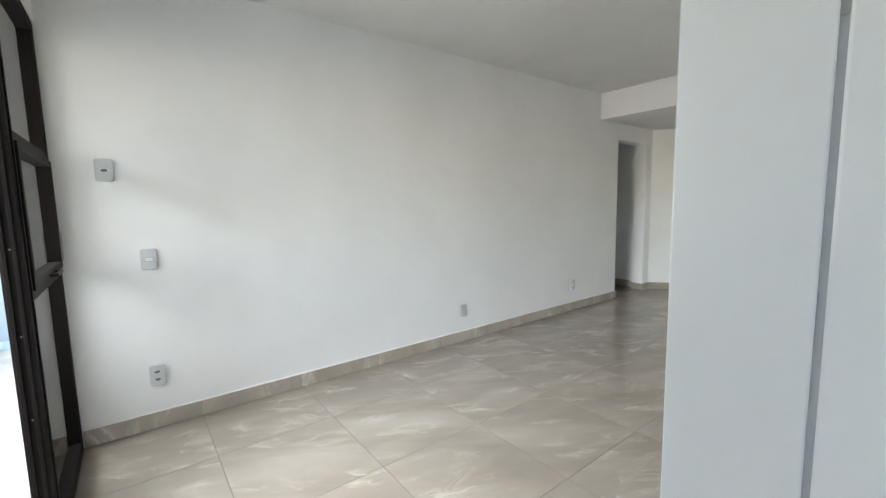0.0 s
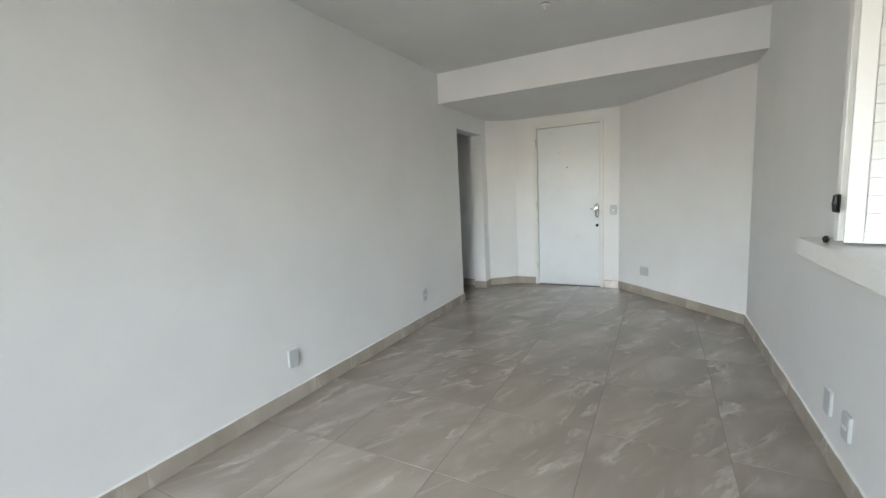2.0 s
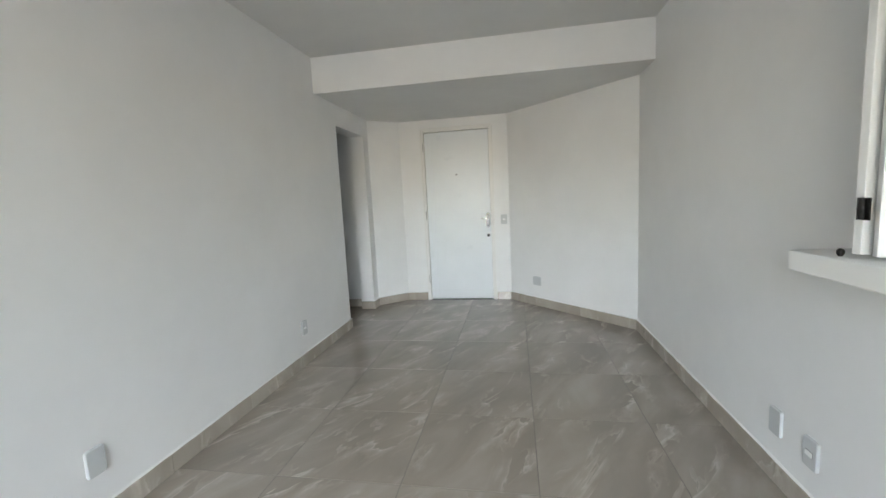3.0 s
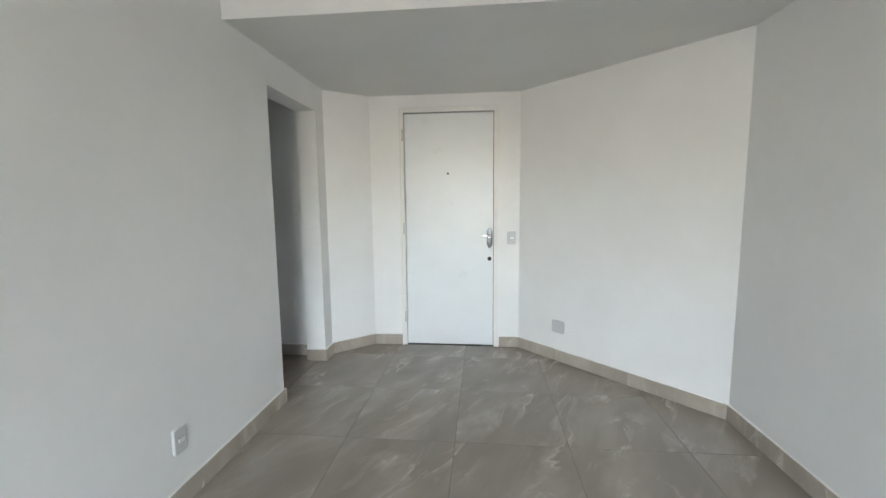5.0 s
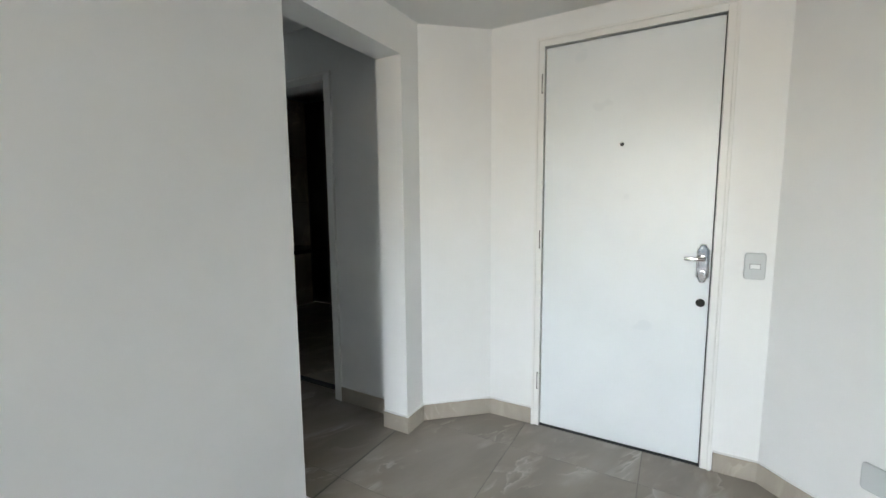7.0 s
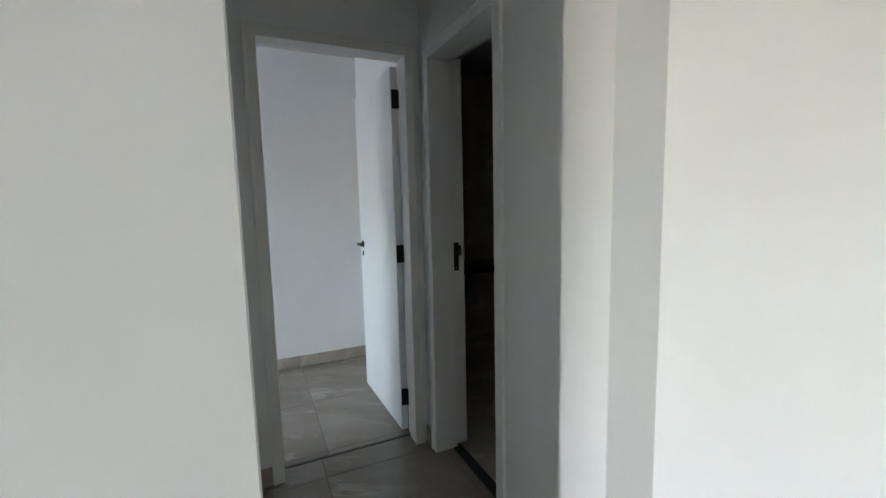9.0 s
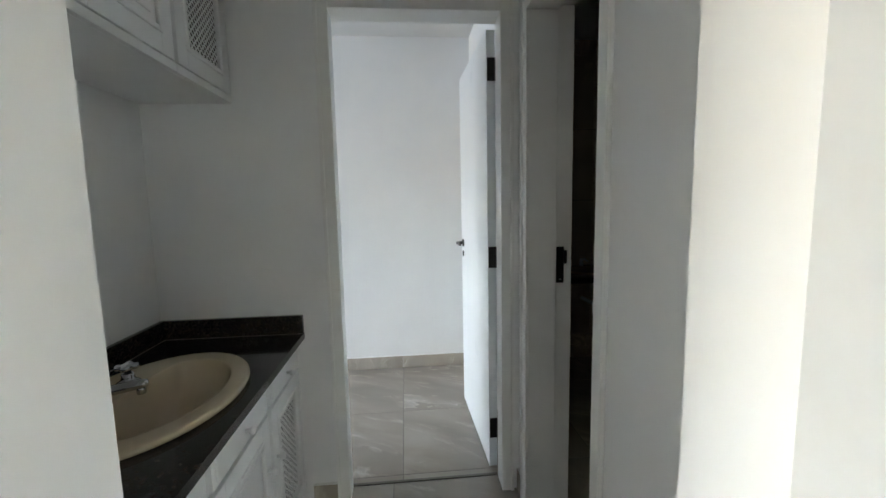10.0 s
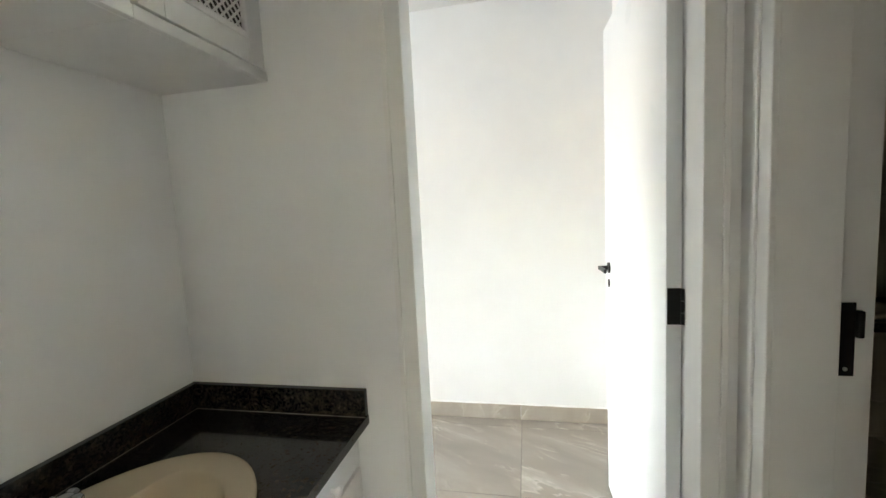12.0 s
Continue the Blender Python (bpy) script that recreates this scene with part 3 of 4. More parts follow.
# ---- vanity ----
def lattice(x0, x1, z0, z1, y, pitch=0.025, w=0.0052, t=0.002):
    """Two crossed layers of thin diagonal strips inside a rectangle."""
    bm = bmesh.new()
    for sgn, yy in ((1, y), (-1, y + t * 0.8)):
        c = -(x1 - x0 + z1 - z0)
        while c < (x1 - x0 + z1 - z0):
            pts = []
            a, b = (0.0, x1 - x0)
            lo, hi = sorted(((0 - c) * sgn, (z1 - z0 - c) * sgn)) if sgn == 1 else sorted((c - 0, c - (z1 - z0)))
            a, b = max(a, lo), min(b, hi)
            if b - a > 0.004:
                za, zb = (a + c, b + c) if sgn == 1 else (c - a, c - b)
                d = Vector((b - a, 0, zb - za)).normalized()
                n = Vector((-d.z, 0, d.x)) * (w / 2)
                p, q = Vector((x0 + a, 0, z0 + za)), Vector((x0 + b, 0, z0 + zb))
                ring = [p + n, p - n, q - n, q + n]
                f0 = [bm.verts.new((v.x, yy, v.z)) for v in ring]
                f1 = [bm.verts.new((v.x, yy + t, v.z)) for v in ring]
                bm.faces.new(f0)
                bm.faces.new(f1[::-1])
                for i in range(4):
                    bm.faces.new((f0[i], f0[(i + 1) % 4], f1[(i + 1) % 4], f1[i]))
            c += pitch
    return bm


def knob(x, y, z, parent, r=0.012):
    return smooth(part("knob", lathe([(r * 0.5, -0.001), (r * 0.42, 0.010), (r, 0.017), (r * 0.92, 0.025), (r * 0.4, 0.028)], 20, at=(x, y, z), turn=Matrix.Rotation(-math.pi / 2, 3, "X")), CABP, parent))


def cabinet_door(e, x0, x1, z0, z1, y, lat, knob_x=None, knob_z=None):
    """Frame-and-panel door standing proud of the face y, towards +y."""
    s = 0.058
    d = part("door", boxes((x0, x0 + s, y, y + 0.018, z0, z1), (x1 - s, x1, y, y + 0.018, z0, z1), (x0 + s, x1 - s, y, y + 0.018, z0, z0 + s), (x0 + s, x1 - s, y, y + 0.018, z1 - s, z1), bevel=0.002), CABP, e)
    m = 0.012
    part("moulding", boxes((x0 + s - 0.004, x0 + s + m, y + 0.012, y + 0.024, z0 + s - 0.004, z1 - s + 0.004), (x1 - s - m, x1 - s + 0.004, y + 0.012, y + 0.024, z0 + s - 0.004, z1 - s + 0.004),
                           (x0 + s + m, x1 - s - m, y + 0.012, y + 0.024, z0 + s - 0.004, z0 + s + m), (x0 + s + m, x1 - s - m, y + 0.012, y + 0.024, z1 - s - m, z1 - s + 0.004), bevel=0.004), CABP, d)
    if lat:
        part("lattice", lattice(x0 + s + m, x1 - s - m, z0 + s + m, z1 - s - m, y + 0.008), CABP, d, "white diagonal lattice")
        # flat near-black sheet in place of the shaded cabinet interior
        part("backing", boxes((x0 + s, x1 - s, y - 0.002, y + 0.001, z0 + s, z1 - s)), CAVITY, d, "near-black sheet painting the shade behind the lattice")
    else:
        part("panel", boxes((x0 + s + m - 0.002, x1 - s - m + 0.002, y + 0.002, y + 0.012, z0 + s + m - 0.002, z1 - s - m + 0.002)), CABP, d)
        part("raised_field", boxes((x0 + s + 0.034, x1 - s - 0.034, y + 0.010, y + 0.017, z0 + s + 0.034, z1 - s - 0.034), bevel=0.004), CABP, d)
    if knob_x is not None:
        knob(knob_x, y + 0.018, knob_z, d)
    return d


def vanity_unit(x0, x1, lat, label, hinge_left):
    e = empty("vanity_cabinet", 0, 0, 0)
    part("body", boxes((x0, x0 + 0.016, 4.618, 5.114, 0.096, 0.655), (x1 - 0.016, x1, 4.618, 5.114, 0.096, 0.655), (x0, x1, 4.618, 5.132, 0.08, 0.096),
                       (x0 + 0.016, x1 - 0.016, 4.618, 4.624, 0.096, 0.60)), CABP, e)
    part("face_frame", boxes((x0, x0 + 0.03, 5.114, 5.132, 0.096, 0.7595), (x1 - 0.03, x1, 5.114, 5.132, 0.096, 0.7595),
                             (x0 + 0.03, x1 - 0.03, 5.114, 5.132, 0.73, 0.7595), (x0 + 0.03, x1 - 0.03, 5.114, 5.132, 0.63, 0.66)), CABP, e)
    part("plinth", boxes((x0 + 0.01, x1 - 0.01, 4.64, 5.08, 0.0, 0.081)), CABP, e)
    dr = part("drawer", boxes((x0 + 0.014, x1 - 0.014, 5.132, 5.149, 0.650, 0.748), bevel=0.002), CABP, e)
    part("drawer_field", boxes((x0 + 0.032, x1 - 0.032, 5.147, 5.154, 0.664, 0.734), bevel=0.003), CABP, dr)
    knob((x0 + x1) / 2, 5.153, 0.694, dr)
    cabinet_door(e, x0 + 0.014, x1 - 0.014, 0.10, 0.638, 5.132, lat, (x1 - 0.040) if hinge_left else (x0 + 0.040), 0.46)
    return tagged(e, label, "cabinet", "vanity cabinets")


vanity_unit(-1.372, -0.985, True, "white vanity cabinet with drawer and lattice door, at the bedroom door", True)
vanity_unit(-0.984, -0.575, False, "white vanity cabinet with drawer and panelled door, under the basin", False)
vanity_unit(-0.574, -0.164, True, "white vanity cabinet with drawer and lattice door, at the hall opening", False)


def countertop():
    """Granite slab with an oval cut-out for the basin."""
    x0, x1, y0, y1, z0, z1 = -1.374, -0.161, 4.614, 5.178, 0.760, 0.785
    cx, cy, rx, ry = -0.82, 4.900, 0.288, 0.198
    bm = bmesh.new()
    n = 64
    inner, outer = [], []
    for i in range(n):
        a = 2 * math.pi * i / n
        c, s = math.cos(a), math.sin(a)
        inner.append((cx + rx * c, cy + ry * s))
        kx = ((x1 - cx) if c > 0 else (x0 - cx)) / c if abs(c) > 1e-6 else 1e9
        ky = ((y1 - cy) if s > 0 else (y0 - cy)) / s if abs(s) > 1e-6 else 1e9
        k = min(kx, ky)
        outer.append((cx + k * c, cy + k * s))
    for corner in ((x0, y0), (x0, y1), (x1, y0), (x1, y1)):
        i = min(range(n), key=lambda j: (outer[j][0] - corner[0]) ** 2 + (outer[j][1] - corner[1]) ** 2)
        outer[i] = corner
    lev = [[[bm.verts.new((x, y, z)) for x, y in ring] for ring in (inner, outer)] for z in (z0, z1)]
    for i in range(n):
        j = (i + 1) % n
        bm.faces.new((lev[1][0][i], lev[1][1][i], lev[1][1][j], lev[1][0][j]))
        bm.faces.new((lev[0][0][i], lev[0][0][j], lev[0][1][j], lev[0][1][i]))
        bm.faces.new((lev[0][1][i], lev[0][1][j], lev[1][1][j], lev[1][1][i]))
        bm.faces.new((lev[0][0][j], lev[0][0][i], lev[1][0][i], lev[1][0][j]))
    return bm


top = tagged(link_mesh("granite_worktop", countertop(), GRANITE), "dark brown polished granite vanity top with upstand", "worktop")
part("upstand", boxes((-1.374, -0.161, 4.614, 4.634, 0.786, 0.862), bevel=0.002), GRANITE, top)
part("upstand", boxes((-1.374, -1.354, 4.635, 5.177, 0.786, 0.862), bevel=0.002), GRANITE, top)
part("caulk_line", boxes((-1.354, -0.161, 4.633, 4.6350, 0.7855, 0.7868), (-1.355, -1.3530, 4.635, 5.176, 0.7855, 0.7868)), GROUT, top, "thin pale sealant line")


def basin():
    """Self-rimming oval basin with a tap ledge at the back."""
    bm = bmesh.new()
    n = 72
    cx, cy = -0.812, 4.901
    rings = []
    for rx, ry, z in ((0.286, 0.196, 0.760), (0.312, 0.222, 0.7858), (0.321, 0.231, 0.788), (0.323, 0.233, 0.793), (0.322, 0.232, 0.800), (0.318, 0.228, 0.8035), (0.311, 0.221, 0.805), (0.296, 0.206, 0.8058)):
        rings.append([bm.verts.new((cx + rx * math.cos(2 * math.pi * i / n), cy + ry * math.sin(2 * math.pi * i / n), z)) for i in range(n)])
    # bowl: round to the front, nearly straight along the tap ledge
    for k, z in ((1.03, 0.8058), (1.0, 0.8052), (0.988, 0.8030), (0.978, 0.797), (0.955, 0.782), (0.90, 0.750), (0.78, 0.712), (0.58, 0.684), (0.30, 0.669), (0.08, 0.664)):
        ring = []
        for i in range(n):
            a = 2 * math.pi * i / n
            c, q = math.cos(a), math.sin(a)
            if q >= 0:
                x, y = 0.246 * c, 0.163 * q
            else:
                x, y = 0.246 * math.copysign(abs(c) ** 0.75, c), -0.092 * abs(q) ** 0.42
            ring.append(bm.verts.new((cx + x * k, cy + 0.020 + y * k - 0.012 * (1 - k), z)))
        rings.append(ring)
    for a, b in zip(rings, rings[1:]):
        for i in range(n):
            bm.faces.new((a[i], a[(i + 1) % n], b[(i + 1) % n], b[i]))
    bm.faces.new(rings[-1])
    return bm


bas = tagged(empty("wash_basin", 0, 0, 0), "cream oval ceramic basin set in the granite top", "basin")
smooth(part("bowl", basin(), CERAMIC, bas))
part("drain", lathe([(0.024, 0.664), (0.024, 0.668), (0.012, 0.667), (0.011, 0.664)], 24, at=(-0.82, 4.904, 0)), CHROME, bas, "chrome drain ring")


def sweep(bm, pts, radii, steps=14):
    """A tube through pts with an oval section (rx across, rz up)."""
    rings = []
    for i, p in enumerate(pts):
        q = Vector(pts[min(i + 1, len(pts) - 1)]) - Vector(pts[max(i - 1, 0)])
        q.normalize()
        s = q.cross(Vector((0, 0, 1))).normalized()
        u = s.cross(q)
        rx, rz = radii[i]
        rings.append([bm.verts.new(Vector(p) + s * (rx * math.cos(2 * math.pi * k / steps)) + u * (rz * math.sin(2 * math.pi * k / steps))) for k in range(steps)])
    for a, b in zip(rings, rings[1:]):
        for i in range(steps):
            bm.faces.new((a[i], a[(i + 1) % steps], b[(i + 1) % steps], b[i]))
    bm.faces.new(rings[0])
    bm.faces.new(rings[-1][::-1])
    return bm


tap = tagged(empty("basin_tap", -0.780, 4.778, 0.8045), "chrome basin tap with a low spout and two cross handles", "tap")
bm = lathe([(0.027, 0.0), (0.027, 0.006), (0.021, 0.012)], 24)
sweep(bm, [(0, -0.024, 0.016), (0, -0.022, 0.017), (0, 0.02, 0.024), (0, 0.07, 0.034), (0, 0.112, 0.042), (0, 0.128, 0.044), (0, 0.134, 0.044)],
      [(0.018, 0.008), (0.024, 0.013), (0.024, 0.014), (0.020, 0.013), (0.017, 0.013), (0.014, 0.011), (0.006, 0.005)], 16)
lathe([(0.0105, 0.016), (0.0115, 0.019), (0.0115, 0.030), (0.0095, 0.036)], 16, bm=bm, at=(0, 0.116, 0))
smooth(part("spout", bm, CHROME, tap))
for dx in (0.101, -0.098):
    hb = smooth(part("valve_base", lathe([(0.034, 0.0), (0.034, 0.005), (0.029, 0.012), (0.019, 0.018), (0.016, 0.024), (0.016, 0.036), (0.012, 0.038)], 28, at=(dx, 0.02, 0)), CHROME, tap))
    # black instead of chrome, to paint the shade below the handle
    part("neck", lathe([(0.009, 0.036), (0.009, 0.046)], 14, at=(dx, 0.02, 0)), BLACKM, hb, "neck painted black for the shaded gap under the handle")
    bm = lathe([(0.012, 0.045), (0.017, 0.048), (0.018, 0.058), (0.013, 0.064), (0.005, 0.065)], 20, at=(dx, 0.02, 0))
    for k in range(4):
        a = radians(20 + 90 * k)
        c, q = math.cos(a), math.sin(a)
        sweep(bm, [(dx, 0.02, 0.055), (dx + 0.014 * c, 0.02 + 0.014 * q, 0.055), (dx + 0.023 * c, 0.02 + 0.023 * q, 0.056), (dx + 0.029 * c, 0.02 + 0.029 * q, 0.057)],
              [(0.012, 0.007), (0.011, 0.008), (0.013, 0.009), (0.008, 0.006)], 12)
    smooth(part("cross_handle", bm, CHROME, hb))


# ---- wall cabinets over the vanity ----
def wall_unit(x0, x1, lat, label):
    e = empty("wall_cabinet", 0, 0, 0)
    part("body", boxes((x0, x1, 4.616, 4.940, 1.713, HH - 0.002)), CABP, e)
    part("face_rail", boxes((x0, x1, 4.940, 4.957, 1.713, 1.738), bevel=0.002), CABP, e)
    cabinet_door(e, x0 + 0.010, x1 - 0.010, 1.742, HH - 0.02, 4.940, lat, None if lat else x1 - 0.05, 1.80)
    return tagged(e, label, "cabinet", "wall cabinets over the vanity")


wall_unit(-1.372, -0.985, True, "white wall cabinet with a lattice door, in the hall corner")
wall_unit(-0.984, -0.575, False, "white wall cabinet with a panelled door over the basin")
wall_unit(-0.574, -0.164, True, "white wall cabinet with a lattice door at the hall opening")

# ---- bathroom, unlit ----
bt = tagged(link_mesh("granite_worktop", boxes((-2.86, -2.36, 6.45, 7.75, 0.735, 0.775), bevel=0.003), GRANITE), "dark granite bathroom vanity top in shadow", "worktop")
b2 = tagged(empty("bathroom_basin", -2.60, 7.05, 0.776), "cream oval basin on the dark bathroom top", "basin")
smooth(part("bowl", lathe([(0.19, 0.0), (0.205, 0.012), (0.195, 0.020), (0.16, 0.016), (0.13, 0.008), (0.06, 0.003)], 40, 1.0, 1.3), CERAMIC, b2))
t2 = tagged(empty("bathroom_tap", -2.77, 7.0, 0.79), "small dark tap behind the bathroom basin", "tap")
part("spout", sweep(lathe([(0.016, 0.0), (0.013, 0.06)], 16), [(0, 0, 0.05), (0.06, 0, 0.065), (0.11, 0, 0.055)], [(0.010, 0.010), (0.009, 0.008), (0.008, 0.006)]), DULLCHROME, t2)
tr = tagged(empty("bottle_trap", -2.6, 7.05, 0.45), "chrome bottle trap under the bathroom basin", "pipe")
part("trap", sweep(lathe([(0.016, 0.10), (0.016, 0.30)], 14, bm=lathe([(0.030, 0.0), (0.032, 0.02), (0.032, 0.09), (0.018, 0.10)], 18)), [(-0.02, 0, 0.06), (-0.14, 0, 0.06), (-0.258, 0, 0.06)], [(0.014, 0.014)] * 3), DULLCHROME, tr)

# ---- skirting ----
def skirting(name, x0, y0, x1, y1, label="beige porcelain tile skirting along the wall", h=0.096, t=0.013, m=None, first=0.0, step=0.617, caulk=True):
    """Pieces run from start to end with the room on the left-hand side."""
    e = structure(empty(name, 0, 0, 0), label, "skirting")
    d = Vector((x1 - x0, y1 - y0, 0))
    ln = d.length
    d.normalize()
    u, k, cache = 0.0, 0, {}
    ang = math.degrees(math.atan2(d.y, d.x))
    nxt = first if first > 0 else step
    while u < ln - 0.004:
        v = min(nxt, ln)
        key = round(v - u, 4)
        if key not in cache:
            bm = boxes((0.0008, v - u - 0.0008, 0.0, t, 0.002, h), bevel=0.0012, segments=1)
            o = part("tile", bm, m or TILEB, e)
            cache[key] = o.data
        else:
            o = new("tile", cache[key])
            o.parent = e
        o.matrix_local = pose(x0 + d.x * u, y0 + d.y * u, 0.0, 0, 0, ang)
        u, nxt = v, v + step
    if caulk:
        rng = random.Random(round(ln * 1000))
        bm = bmesh.new()
        rows, u = [], 0.002
        while True:
            w = rng.uniform(0.006, 0.0115)
            rows.append([bm.verts.new((x0 + d.x * u - d.y * k, y0 + d.y * u + d.x * k, z)) for k, z in ((-0.001, h - 0.001), (w, h - 0.001), (w, h + 0.0012), (-0.001, h + rng.uniform(0.004, 0.009)))])
            if u >= ln - 0.003:
                break
            u = min(ln - 0.002, u + rng.uniform(0.03, 0.09))
        for a, b in zip(rows, rows[1:]):
            for i in range(4):
                bm.faces.new((a[i], a[(i + 1) % 4], b[(i + 1) % 4], b[i]))
        bm.faces.new(rows[0])
        bm.faces.new(rows[-1][::-1])
        part("caulk", bm, TRIM, e, "uneven white caulk over the tiles")
    return e


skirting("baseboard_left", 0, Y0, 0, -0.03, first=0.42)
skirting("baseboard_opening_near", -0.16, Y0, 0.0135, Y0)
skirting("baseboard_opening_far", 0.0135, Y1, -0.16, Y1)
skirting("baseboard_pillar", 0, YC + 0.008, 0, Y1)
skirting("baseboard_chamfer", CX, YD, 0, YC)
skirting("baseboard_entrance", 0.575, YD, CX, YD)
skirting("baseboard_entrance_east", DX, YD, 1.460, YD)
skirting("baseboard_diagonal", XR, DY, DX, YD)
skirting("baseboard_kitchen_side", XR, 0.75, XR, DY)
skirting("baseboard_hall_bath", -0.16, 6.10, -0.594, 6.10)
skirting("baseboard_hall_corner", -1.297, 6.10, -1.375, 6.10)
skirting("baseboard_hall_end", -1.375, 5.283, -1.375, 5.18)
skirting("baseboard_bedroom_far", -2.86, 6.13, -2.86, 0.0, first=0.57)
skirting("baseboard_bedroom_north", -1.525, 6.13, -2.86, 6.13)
skirting("baseboard_balcony_end", -2.6, -0.12, -2.6, -1.62, "blue tile skirting of the balcony", 0.075, 0.012, BLUET, 0.0, 0.05, False)

# ---- floors: slab and tiles ----
def tile_floor(name, x0, x1, y0, y1, gx, gy, px, py, m, label, slab=None, joint=0.0028):
    sl = structure(link_mesh(name, boxes((x0, x1, y0, y1, -0.12, -0.0014)), slab or GROUT), label, "floor")
    cache = {}
    i0, i1 = math.floor((x0 - gx) / px), math.ceil((x1 - gx) / px)
    j0, j1 = math.floor((y0 - gy) / py), math.ceil((y1 - gy) / py)
    for i in range(i0, i1):
        for j in range(j0, j1):
            a0, a1 = max(gx + i * px, x0) + joint / 2, min(gx + (i + 1) * px, x1) - joint / 2
            b0, b1 = max(gy + j * py, y0) + joint / 2, min(gy + (j + 1) * py, y1) - joint / 2
            if a1 - a0 < 0.01 or b1 - b0 < 0.01:
                continue
            key = (round(a1 - a0, 4), round(b1 - b0, 4))
            if key not in cache:
                w, d = key[0] / 2, key[1] / 2
                bm = bmesh.new()
                r = 0.0012
                lo = [bm.verts.new((sx * w, sy * d, -0.006)) for sx, sy in ((-1, -1), (1, -1), (1, 1), (-1, 1))]
                mi = [bm.verts.new((sx * w, sy * d, -r)) for sx, sy in ((-1, -1), (1, -1), (1, 1), (-1, 1))]
                hi = [bm.verts.new((sx * (w - r), sy * (d - r), 0)) for sx, sy in ((-1, -1), (1, -1), (1, 1), (-1, 1))]
                bm.faces.new(hi)
                for a, b in ((lo, mi), (mi, hi)):
                    for k in range(4):
                        bm.faces.new((a[k], a[(k + 1) % 4], b[(k + 1) % 4], b[k]))
                o = link_mesh("tile", bm, m)
                cache[key] = o.data
            else:
                o = new("tile", cache[key])
            o.parent = sl
            o.matrix_local = pose((a0 + a1) / 2, (b0 + b1) / 2, 0)
    return sl


tile_floor("floor_living", -0.08, XR + 0.08, -0.035, YD + 0.02, 1.161, 3.024, 0.617, 0.6245, TILE, "polished beige marble-look porcelain tile floor")
tile_floor("floor_hall", -1.475, -0.08, 4.62, 6.19, 1.161, 3.024, 0.617, 0.6245, TILE, "polished beige porcelain tile hall floor")
tile_floor("floor_bedroom", -2.86, -1.487, 4.46, 6.14, -2.147, 5.565, 0.617, 0.617, TILE, "bright beige porcelain tile bedroom floor")
tile_floor("floor_bedroom_south", -2.86, -0.16, 0.0, 4.4585, -2.147, 5.565, 0.617, 0.617, TILE, "beige porcelain tile bedroom floor by the window")
structure(link_mesh("bedroom_threshold", boxes((-1.489, -1.473, 5.305, 6.050, -0.02, 0.004), bevel=0.001), BROWNSTRIP), "thin brown threshold strip at the bedroom door", "threshold")
structure(link_mesh("bathroom_threshold", boxes((-1.245, -0.648, 6.19, 6.24, -0.02, 0.006), bevel=0.001), SLOT), "dark stone bathroom threshold", "threshold")
tile_floor("floor_bathroom", -2.88, -0.30, 6.24, 8.0, -2.0, 7.0, 0.45, 0.45, BATHT, "tan tile bathroom floor in shadow")
tile_floor("floor_kitchen", XR + 0.08, 4.6, -0.12, 3.3, 1.161, 3.024, 0.617, 0.6245, TILE, "beige porcelain tile kitchen floor")
tile_floor("floor_balcony", -2.6, 2.93, -1.62, -0.035, 0.0, -0.2, 0.30, 0.30, BALCT, "cream ceramic tile balcony floor")


def wall_tiles(name, y0, y1, z0, z1, x, py, pz, m, label):
    e = structure(empty(name, 0, 0, 0), label, "wall tiles")
    mesh = None
    y = y0
    while y < y1 - 0.05:
        z = z0
        while z < z1 - 0.05:
            if mesh is None:
                o = part("tile", boxes((0, 0.012, 0.0015, py - 0.0015, 0.0015, pz - 0.0015), bevel=0.001, segments=1), m, e)
                mesh = o.data
            else:
                o = new("tile", mesh)
                o.parent = e
            o.location = (x, y, z)
            z += pz
        y += py
    return e


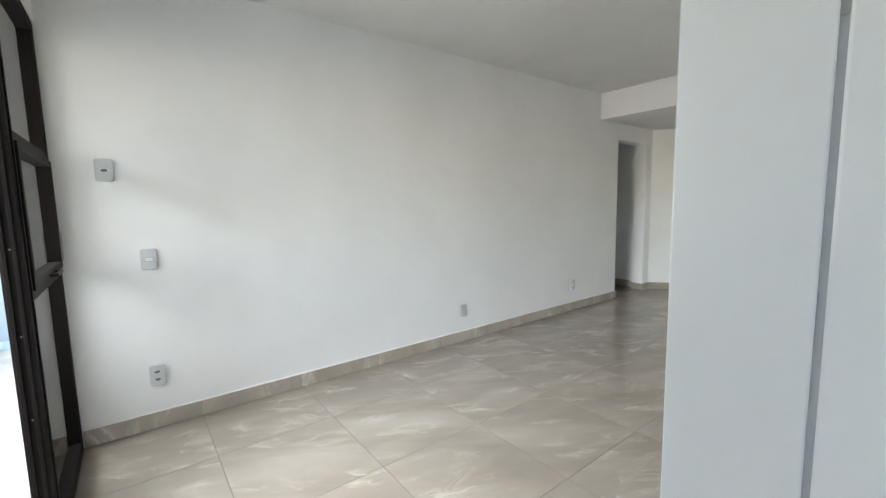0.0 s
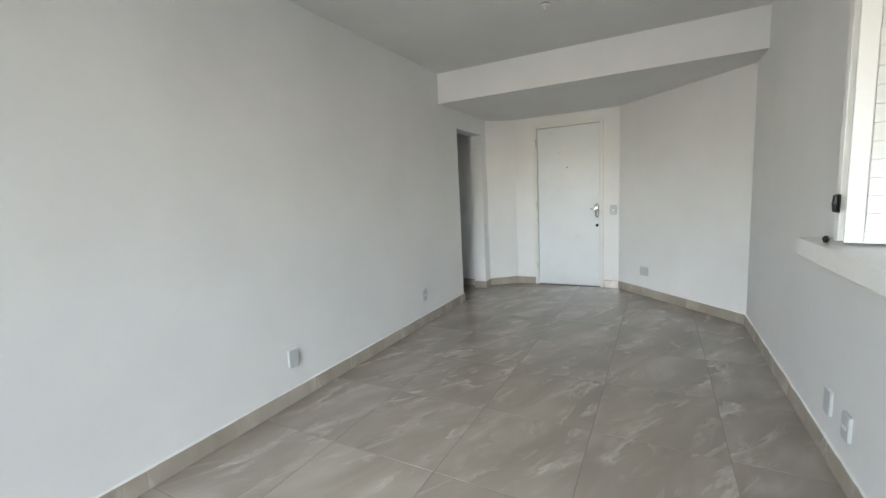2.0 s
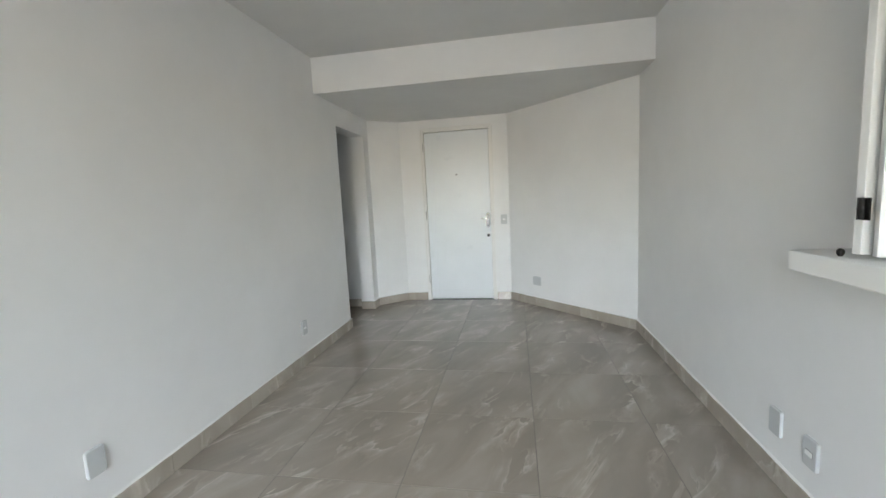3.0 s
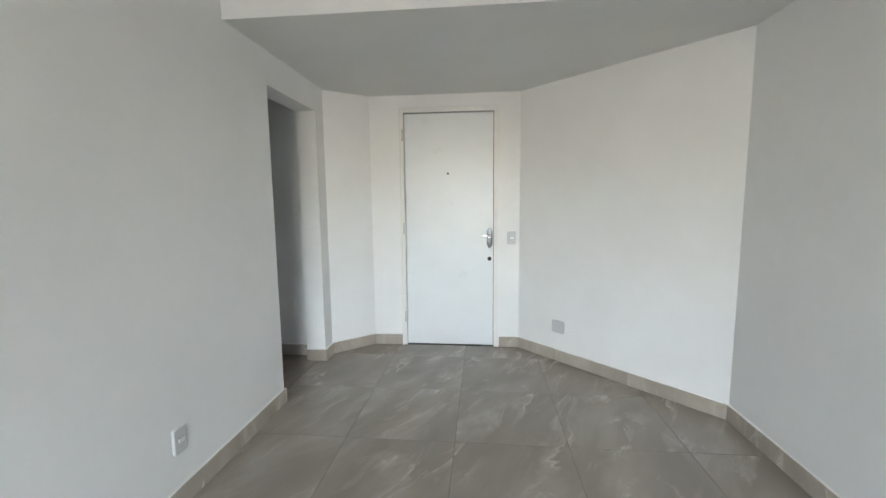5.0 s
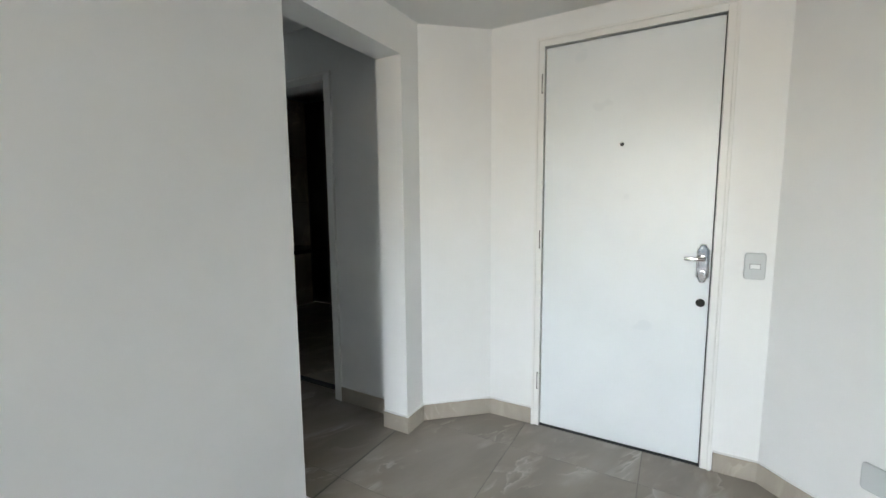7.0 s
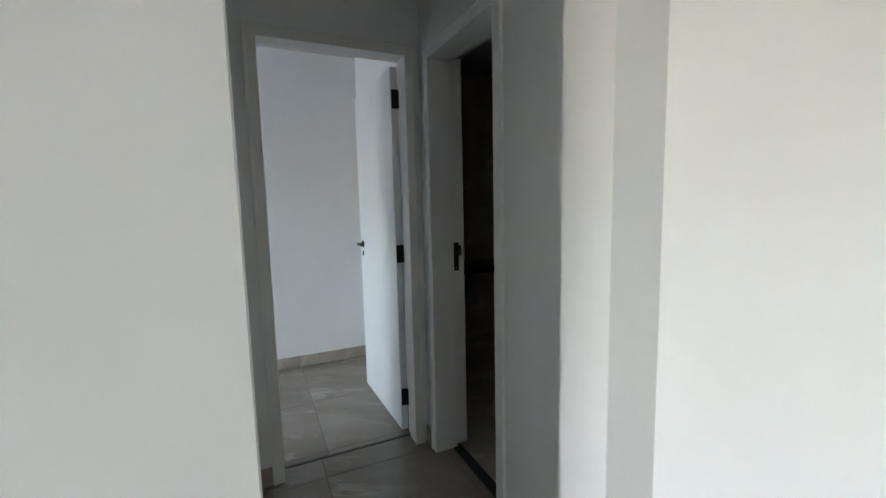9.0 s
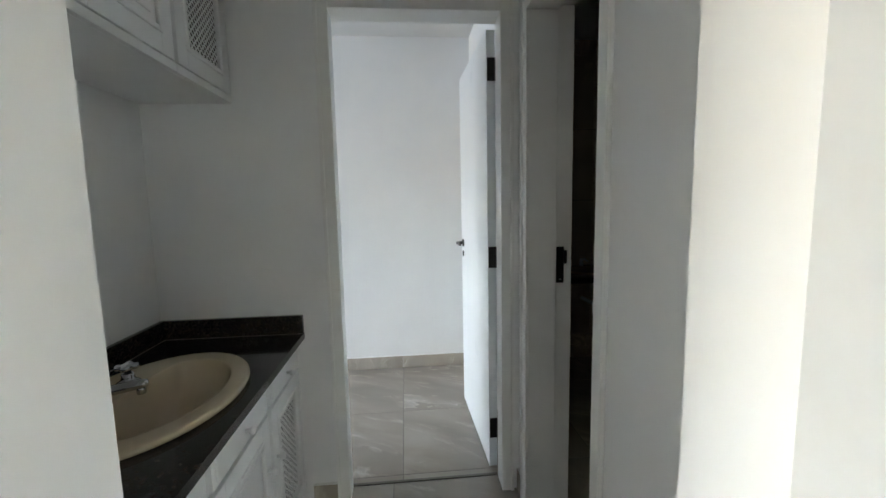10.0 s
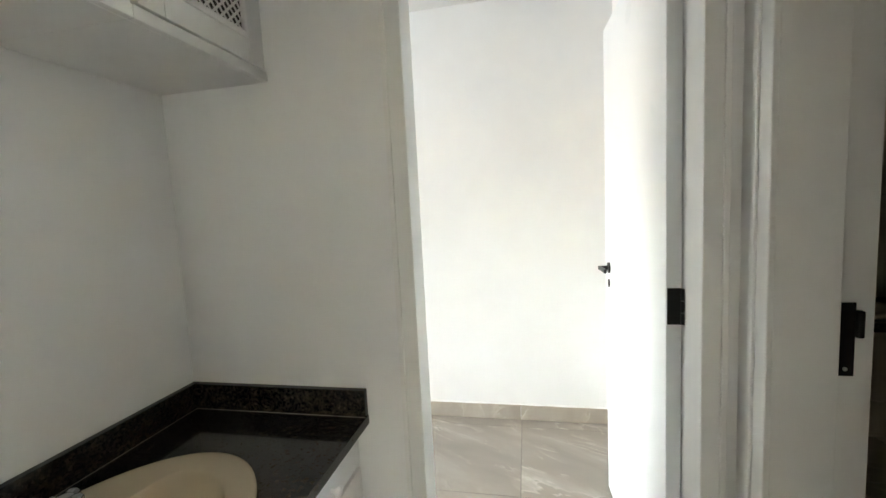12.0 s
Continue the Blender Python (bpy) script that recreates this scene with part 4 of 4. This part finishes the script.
wall_tiles("bathroom_wall_tiles", 6.29, 8.0, -0.36, 2.5, -2.88, 0.42, 0.5575, BATHT, "tan glazed bathroom wall tiles in shadow")


# ---- hand-cut paint edges where the walls meet the lowered ceiling ----
def paint_edge(parent, x0, y0, x1, y1, seed):
    """A ragged lick of wall paint on the underside of the ceiling; the room lies to the left of the line."""
    rng = random.Random(seed)
    d = Vector((x1 - x0, y1 - y0))
    ln = d.length
    d.normalize()
    nx, ny = -d.y, d.x
    bm = bmesh.new()
    rows, u, w = [], 0.0, 0.006
    while True:
        w = min(0.014, max(0.001, w + rng.uniform(-0.0035, 0.0035)))
        if rng.random() < 0.12:
            w = rng.uniform(0.001, 0.013)
        px, py = x0 + d.x * u, y0 + d.y * u
        rows.append([bm.verts.new((px + nx * k, py + ny * k, z)) for k, z in ((-0.004, HS - 0.0005), (w, HS - 0.0005), (w, HS + 0.002), (-0.004, HS + 0.002))])
        if u >= ln:
            break
        u = min(ln, u + rng.uniform(0.008, 0.03))
    for a, b in zip(rows, rows[1:]):
        for i in range(4):
            bm.faces.new((a[i], a[(i + 1) % 4], b[(i + 1) % 4], b[i]))
    bm.faces.new(rows[0])
    bm.faces.new(rows[-1][::-1])
    return part("paint_edge", bm, WALL, parent)


by_name = bpy.data.objects
paint_edge(by_name["wall_diagonal"], XR, DY, DX, YD, 3)
paint_edge(by_name["wall_entrance"], DX, YD, CX, YD, 5)
paint_edge(by_name["wall_chamfer"], CX, YD, 0.0, YC, 7)
paint_edge(by_name["wall_left"], 0.0, YC, 0.0, 4.85, 9)

# ---- carry every grouping empty to the foot of its thing ----
bpy.context.view_layer.update()
for ob in list(scene.objects):
    if ob.type == "EMPTY" and ob.parent is None and ob.matrix_world == Matrix.Identity(4):
        pts = [c.matrix_world @ Vector(v) for c in ob.children_recursive if c.type == "MESH" for v in c.bound_box]
        foot = Vector(((min(p.x for p in pts) + max(p.x for p in pts)) / 2, (min(p.y for p in pts) + max(p.y for p in pts)) / 2, min(p.z for p in pts)))
        for c in ob.children:
            c.matrix_local = Matrix.Translation(-foot) @ c.matrix_local
        ob.location = foot
